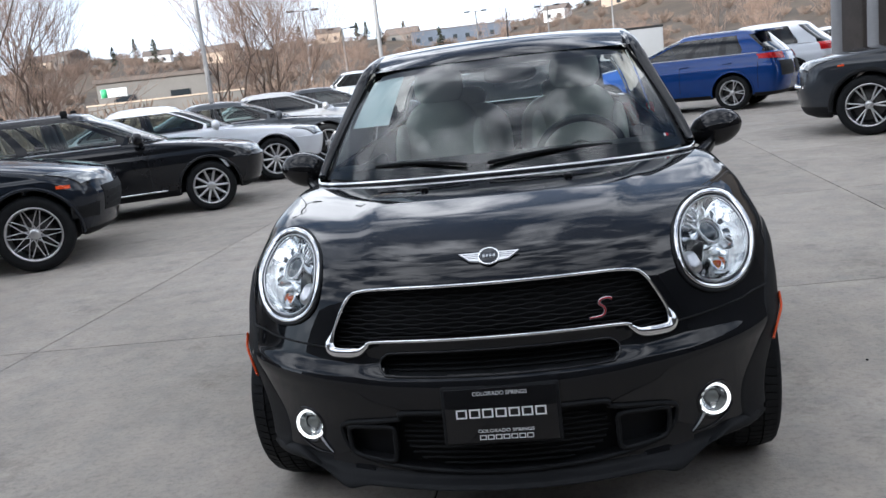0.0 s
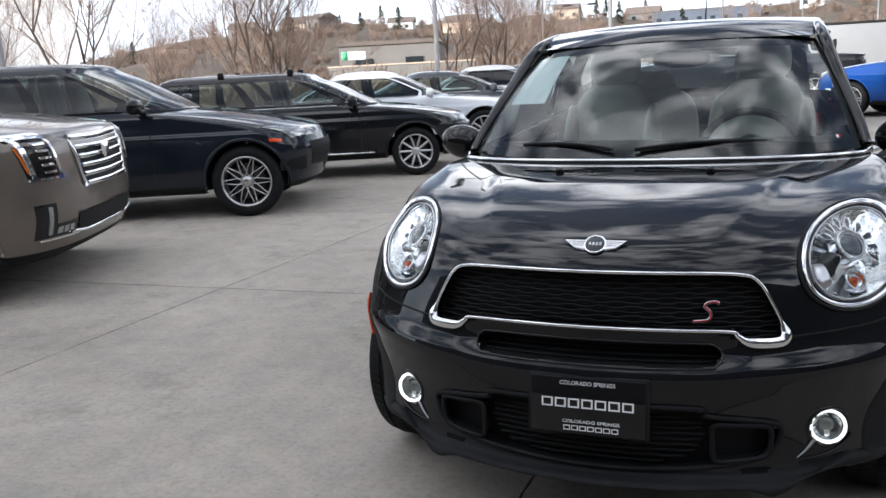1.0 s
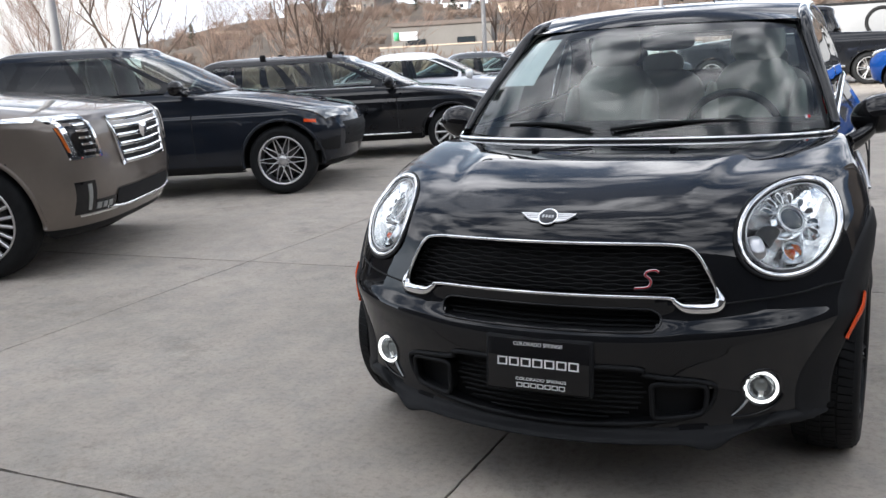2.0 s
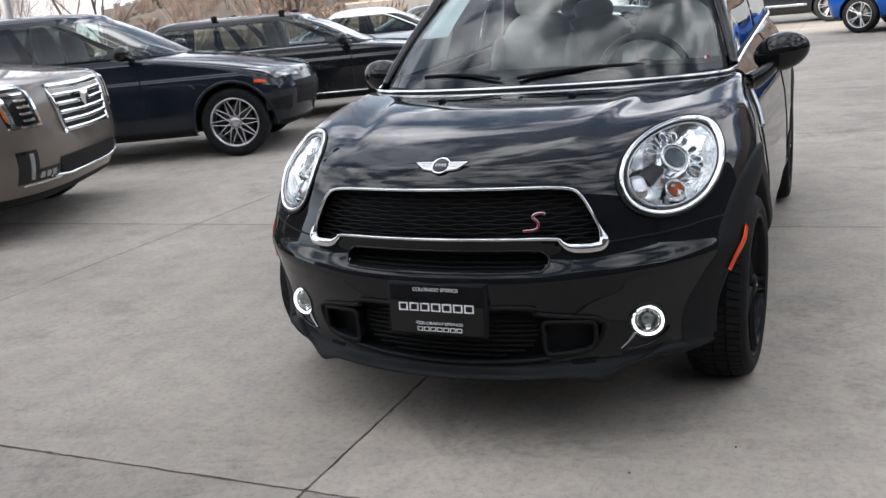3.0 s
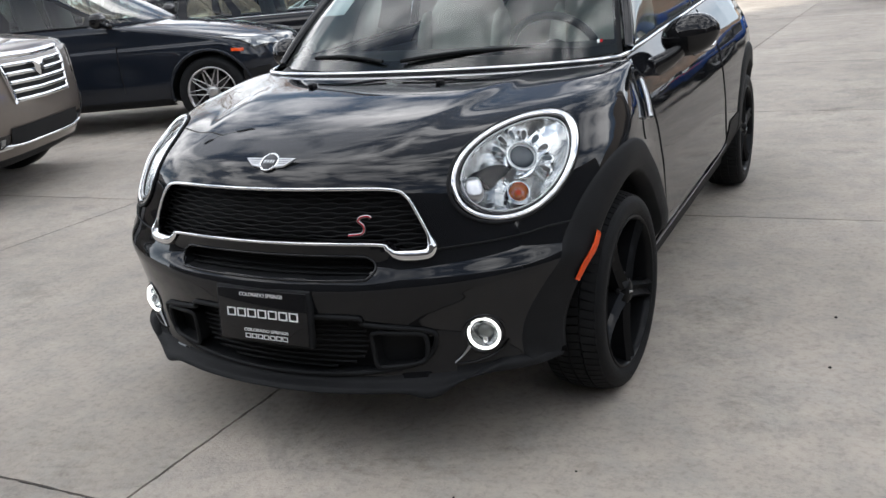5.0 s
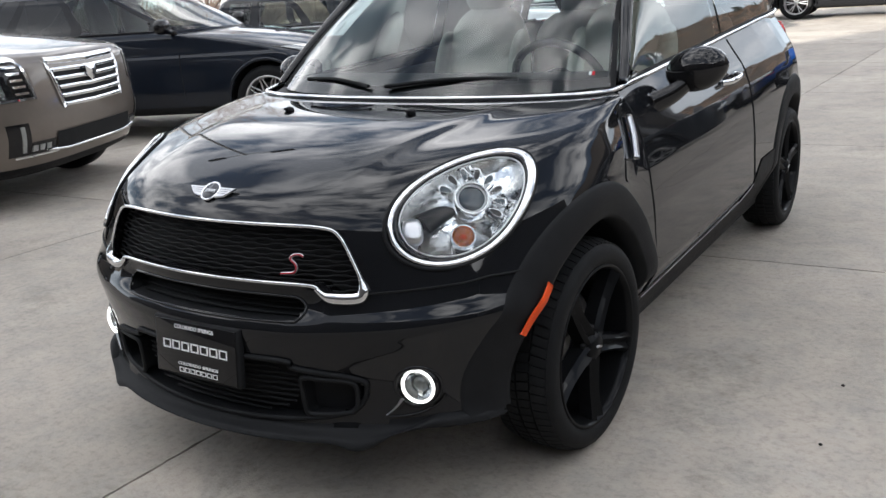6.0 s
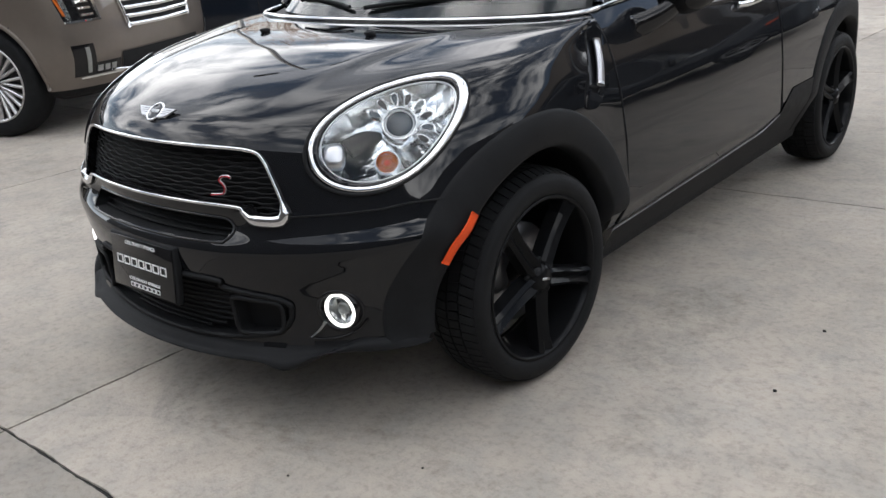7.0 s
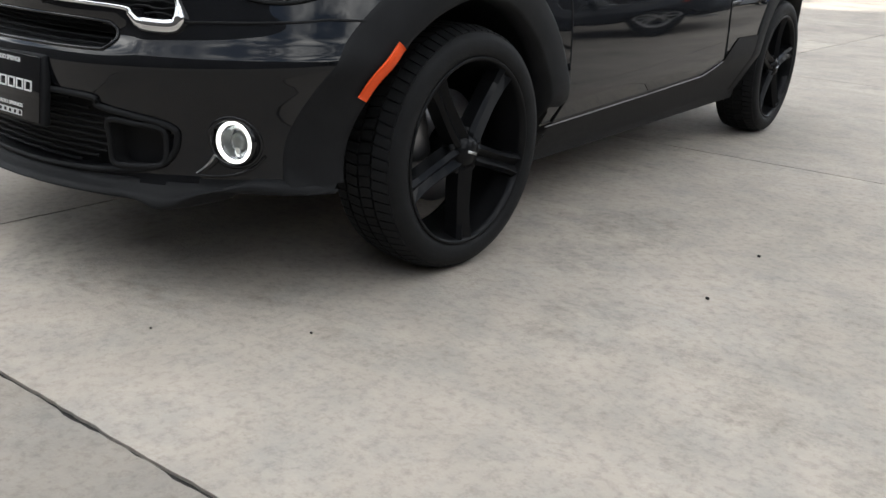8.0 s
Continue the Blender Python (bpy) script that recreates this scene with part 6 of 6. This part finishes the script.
KINDS = [bare_tree(3, 8.5, 3, stem=0.3, ratio=0.74), bare_tree(8, 9.5, 3, stem=0.27, ratio=0.76), bare_tree(15, 7.5, 4, stem=0.3, ratio=0.74)]
SLOPE_KINDS = [bare_tree(4, 8.5, 4, 3, 9), bare_tree(9, 9.0, 3, 3, 9), bare_tree(16, 7.5, 5, 3, 9)]


def plant_tree(kind, az, d, s, turn):
    x, y = far(az, d)
    t = thing("bare_tree", "leafless tree with pale brown twigs behind the lot", "tree", "bare trees", at=pose(x, y, -0.05, 0, 0, turn) @ Matrix.Scale(s, 4))
    part("trunk", KINDS[kind][0], BARK, t)
    part("crown", KINDS[kind][1], TWIG, t, "bare twigs")


for kind, az, d, s, turn in ((0, -43.5, 22, 1.0, 10), (1, -33.0, 25, 1.05, 60), (2, -31.5, 26, 1.0, 200), (0, -20.5, 30, 1.0, 130), (2, -17.8, 31, 1.1, 20), (1, -16.2, 36, 0.9, 270), (2, -48.5, 28, 0.9, 75), (1, -38.5, 40, 0.8, 30), (0, -12.5, 62, 0.7, 40), (1, 13.5, 60, 0.8, 100), (2, 19.5, 55, 0.8, 300), (0, 6.0, 75, 0.7, 220)):
    plant_tree(kind, az, d, s, turn)

trng = random.Random(21)
for _ in range(70):
    a = trng.uniform(-60, 32)
    d = trng.uniform(75, 190)
    x, y = far(a, d)
    t = thing("bare_tree", "leafless tree on the brown slope", "tree", "slope trees", at=pose(x, y, hill_z(a, d) - 0.2, 0, 0, trng.uniform(0, 360)) @ Matrix.Scale(trng.uniform(0.55, 0.95), 4))
    k = trng.randrange(3)
    part("trunk", SLOPE_KINDS[k][0], BARK, t)
    part("crown", SLOPE_KINDS[k][1], TWIG, t, "bare twigs")

# band of low brush along the lot's edge
heap = []
for _ in range(260):
    a, d = rng.uniform(-62, -6), rng.uniform(44, 62)
    x, y = far(a, d)
    heap.append(moved((np.asarray(clumps[rng.randrange(6)][0]) * rng.uniform(0.4, 0.95), clumps[0][1]), Matrix.Translation((x, y, -0.1))))
tagged(part("edge_brush", join(*heap), BRUSH, smooth=False), "low bare brush beyond the lot", "brush", kind="stuff")


def evergreen(x, y, z, h):
    t = thing("evergreen_tree", "dark evergreen tree on the far slope", "tree", "evergreens", at=pose(x, y, z))
    part("trunk", tube([(0, 0, -0.3), (0, 0, h * 0.5)], [0.16, 0.08]), BARK, t)
    vs, fs = [], []
    for _ in range(150):
        k = rng.random()
        r, a = (1 - k) ** 0.6 * h * 0.34 * rng.uniform(0.4, 1.1), rng.uniform(0, 6.283)
        zz = h * (0.12 + 0.88 * k)
        b = len(vs)
        w = h * 0.05
        vs += [(r * 0.2 * math.cos(a), r * 0.2 * math.sin(a), zz + h * 0.05), (r * math.cos(a) - w * math.sin(a), r * math.sin(a) + w * math.cos(a), zz - h * 0.03), (r * math.cos(a) + w * math.sin(a), r * math.sin(a) - w * math.cos(a), zz - h * 0.02)]
        fs.append((b, b + 1, b + 2))
    part("crown", (np.array(vs), fs), EVERGREEN, t, smooth=False)


for a in (-40.5, -37.0, -35.6, -31.0, -28.4, -27.8, -26.5, -25.2, -24.1, -22.6, -18.2, -15.2, -12.6, -11.6, -11.0, -10.2, -8.6, -6.4, 12.0, 14.5, 3.0):
    d = rng.uniform(170, 300)
    evergreen(*far(a, d), hill_z(a, d) - 0.2, rng.uniform(3.5, 7))


def house(az, d, wd, dp, h, turn, wall, flat=False, windows=True):
    x, y = far(az, d)
    hs = thing("house", "small house on the far slope", "house", "far houses", at=pose(x, y, hill_z(az, d) - 1.1 if d > 62 else 0, 0, 0, turn))
    part("wall", block(0, 0, h / 2, wd, dp, h), wall, hs, smooth=False)
    if flat:
        part("roof", block(0, 0, h + 0.12, wd + 0.3, dp + 0.3, 0.24), ROOFING, hs, smooth=False)
    else:
        o, t = 0.4, h + wd * 0.22
        v = [(-wd / 2 - o, -dp / 2 - o, h - 0.1), (wd / 2 + o, -dp / 2 - o, h - 0.1), (wd / 2 + o, dp / 2 + o, h - 0.1), (-wd / 2 - o, dp / 2 + o, h - 0.1), (-wd / 2 - o, 0, t), (wd / 2 + o, 0, t)]
        part("roof", (v, [(0, 1, 5, 4), (2, 3, 4, 5), (0, 4, 3), (1, 2, 5), (3, 2, 1, 0)]), ROOFING, hs, smooth=False)
    k = max(2, int(wd / 3.2)) if windows else 0
    for i in range(k):
        part("window", block(-wd / 2 + (i + 0.5) * wd / k, -dp / 2 - 0.03, h * 0.55, 1.1, 0.1, 1.1), DARK_GLAZING, hs, smooth=False)
    return hs


for i, a in enumerate((-38.2, -33.8, -30.4, -28.9, -23.9, -20.1, -15.8, -13.4, -8.7, 1.2, 5.1)):
    d = 230 + 60 * ((i * 37) % 10) / 10
    house(a, d, 6 + (i % 3) * 1.6, 6, 2.8 + (i % 2) * 1.2, (i * 41) % 60 - 30, (STUCCO_TAN, STUCCO, STUCCO_TAN, STUCCO, WHITE_PANEL)[i % 5])
blue = house(-5.0, 240, 26, 10, 5.0, 5, BLUE_WALL, True)
tagged(blue, "long blue-grey flat-roofed building on the slope", "building")
low_b = house(-24.4, 58, 6.2, 6, 3.0, 18, STUCCO, True)
tagged(low_b, "low grey flat-roofed stucco building", "building")

white_b = house(-51.0, 62, 16, 8, 8.0, 45, WHITE_PANEL, True, False)
tagged(white_b, "tall plain white building in full sun", "building")

sign = thing("lit_sign", "white and green sign board on a post", "sign", at=pose(*far(-27.0, 52), 0, 0, 0, 18))
part("post", tube([(0, 0, -0.1), (0, 0, 2.0)], 0.06), POLE, sign)
part("board", block(0, 0, 2.35, 1.4, 0.12, 0.48, 0.02), WHITE_PANEL, sign)
part("green_field", block(-0.52, -0.07, 2.35, 0.32, 0.02, 0.46), GREEN_SIGN, sign)
yard = thing("yard_wall", "long pale grey yard wall beyond the lot", "wall", kind="structure", at=pose(*far(-24.0, 48), 0, 0, 0, 14))
part("wall_panel", block(0, 0, 0.85, 8.0, 0.2, 1.7, 0.02), STUCCO, yard)
part("coping", block(0, 0, 1.74, 8.1, 0.28, 0.08, 0.01), STUCCO_TAN, yard)


def street_lamp(az, d, h, r, heads=2):
    x, y = far(az, d)
    t = thing("street_lamp", "tall grey lot lamp post with flat lamp heads", "lamp", "lot lamps", at=pose(x, y, -0.05, 0, 0, -az))
    part("base", lathe([(r * 3.0, 0), (r * 3.0, 0.45), (r * 1.2, 0.5)], 20, "z"), CONCRETE, t)
    part("pole", tube([(0, 0, 0.3), (0, 0, h)], [r, r * 0.8], False, 14), POLE, t)
    for k in range(heads):
        s = (-1, 1, -0.4, 0.4)[k]
        part("arm", tube([(0, 0, h - 0.1), (s * 0.9, 0, h)], 0.04), POLE, t)
        part("lamp_head", block(s * 1.15, 0, h - 0.02, 0.75, 0.40, 0.18, 0.04), MATT_BLACK, t)


for az, d, h, r in ((-47.6, 17, 9.0, 0.085), (-21.6, 27, 9.0, 0.07), (-10.6, 30, 9.5, 0.07), (-14.9, 85, 8.6, 0.10), (-12.6, 88, 6.8, 0.10), (-4.0, 120, 9.0, 0.10), (4.5, 95, 9.5, 0.1), (0.5, 110, 8.0, 0.1)):
    street_lamp(az, d, h, r)
for az, d in ((16.75, 15.5), (18.65, 15.2)):
    x, y = far(az, d)
    col = thing("steel_column", "tall round grey steel column beside the parked cars", "column", "columns", at=pose(x, y, -0.02))
    part("shaft", tube([(0, 0, 0), (0, 0, 7.5)], 0.080, False, 20), POLE, col)
    part("base_plate", block(0, 0, 0.02, 0.36, 0.36, 0.04, 0.005), POLE, col)

# walls round the lot: the clad wing, and unseen ones added for shade and reflections
wall_s = part("wall_south", join(block(-62.75, -40.0, 9.0, 74.5, 1.0, 18.0), block(-24.15, -40.0, 9.7, 2.7, 1.0, 19.4), block(18.6, -40.0, 10.8, 82.8, 1.0, 21.6)), DARK_WALL, smooth=False)
tagged(wall_s, "unseen plain wall, its top stepped to shape the lot's shade", "wall", kind="structure")

# unseen; added to cut off southern sky and deepen the shade before the bumper
near_s = part("shade_wall_near", block(0.0, -9.5, 3.5, 64.0, 0.8, 7.0), DARK_WALL, smooth=False)
tagged(near_s, "unseen low wall added behind the camera to block low sky", "wall", kind="structure")
wall_ne = part("wall_north_east", block(17.9, 15.4, 3.7, 24.0, 0.6, 7.4), CLAD, smooth=False)
tagged(wall_ne, "brown-grey clad wall of the showroom wing", "wall", kind="structure")
# out of view; added to darken what the door mirrors
wall_e = part("wall_east", block(16.0, -2.0, 3.6, 1.0, 22.0, 7.2), DARK_WALL, smooth=False)
tagged(wall_e, "unseen dark wall added so the car's side reflects less sky", "wall", kind="structure")
x, y = far(18.75, 16.9)
bcol = thing("clad_column", "broad brown clad column between the parked cars", "column", at=pose(x, y, -0.02, 0, 0, 18))
part("shaft", block(0, 0, 3.7, 0.86, 0.60, 7.4, 0.02), CLAD, bcol)
part("plinth", block(0, 0, 0.25, 0.94, 0.68, 0.5, 0.02), STUCCO, bcol)

# ---------------------------------------------------------------- slabs, last
tone_rng = random.Random(5)
# near slabs: own tone, with the shade before the bumper put into the colour
NEAR_SLAB_SHADE = {(-1, -1): 0.82, (0, -1): 0.72, (-1, 0): 0.92, (-2, 0): 0.93, (0, 0): 1.04, (1, 0): 0.98, (0, 1): 0.97, (1, 1): 0.93}
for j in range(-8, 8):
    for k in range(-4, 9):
        tone = NEAR_SLAB_SHADE.get((j, k), tone_rng.uniform(0.90, 1.04))
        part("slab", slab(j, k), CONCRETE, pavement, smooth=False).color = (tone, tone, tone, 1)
for x, y in ((1.425, 1.488), (1.428, 1.066), (0.84, 0.25), (0.572, 0.034)):
    r = 1.0 if x > 1.2 else 0.6
    speck = part("pebble", ellipsoid((x, y, 0.003 * r), (0.006 * r, 0.005 * r, 0.004 * r), 8, 6), JOINT)
    tagged(speck, "tiny dark pebble on the concrete", "pebble", "pebbles")
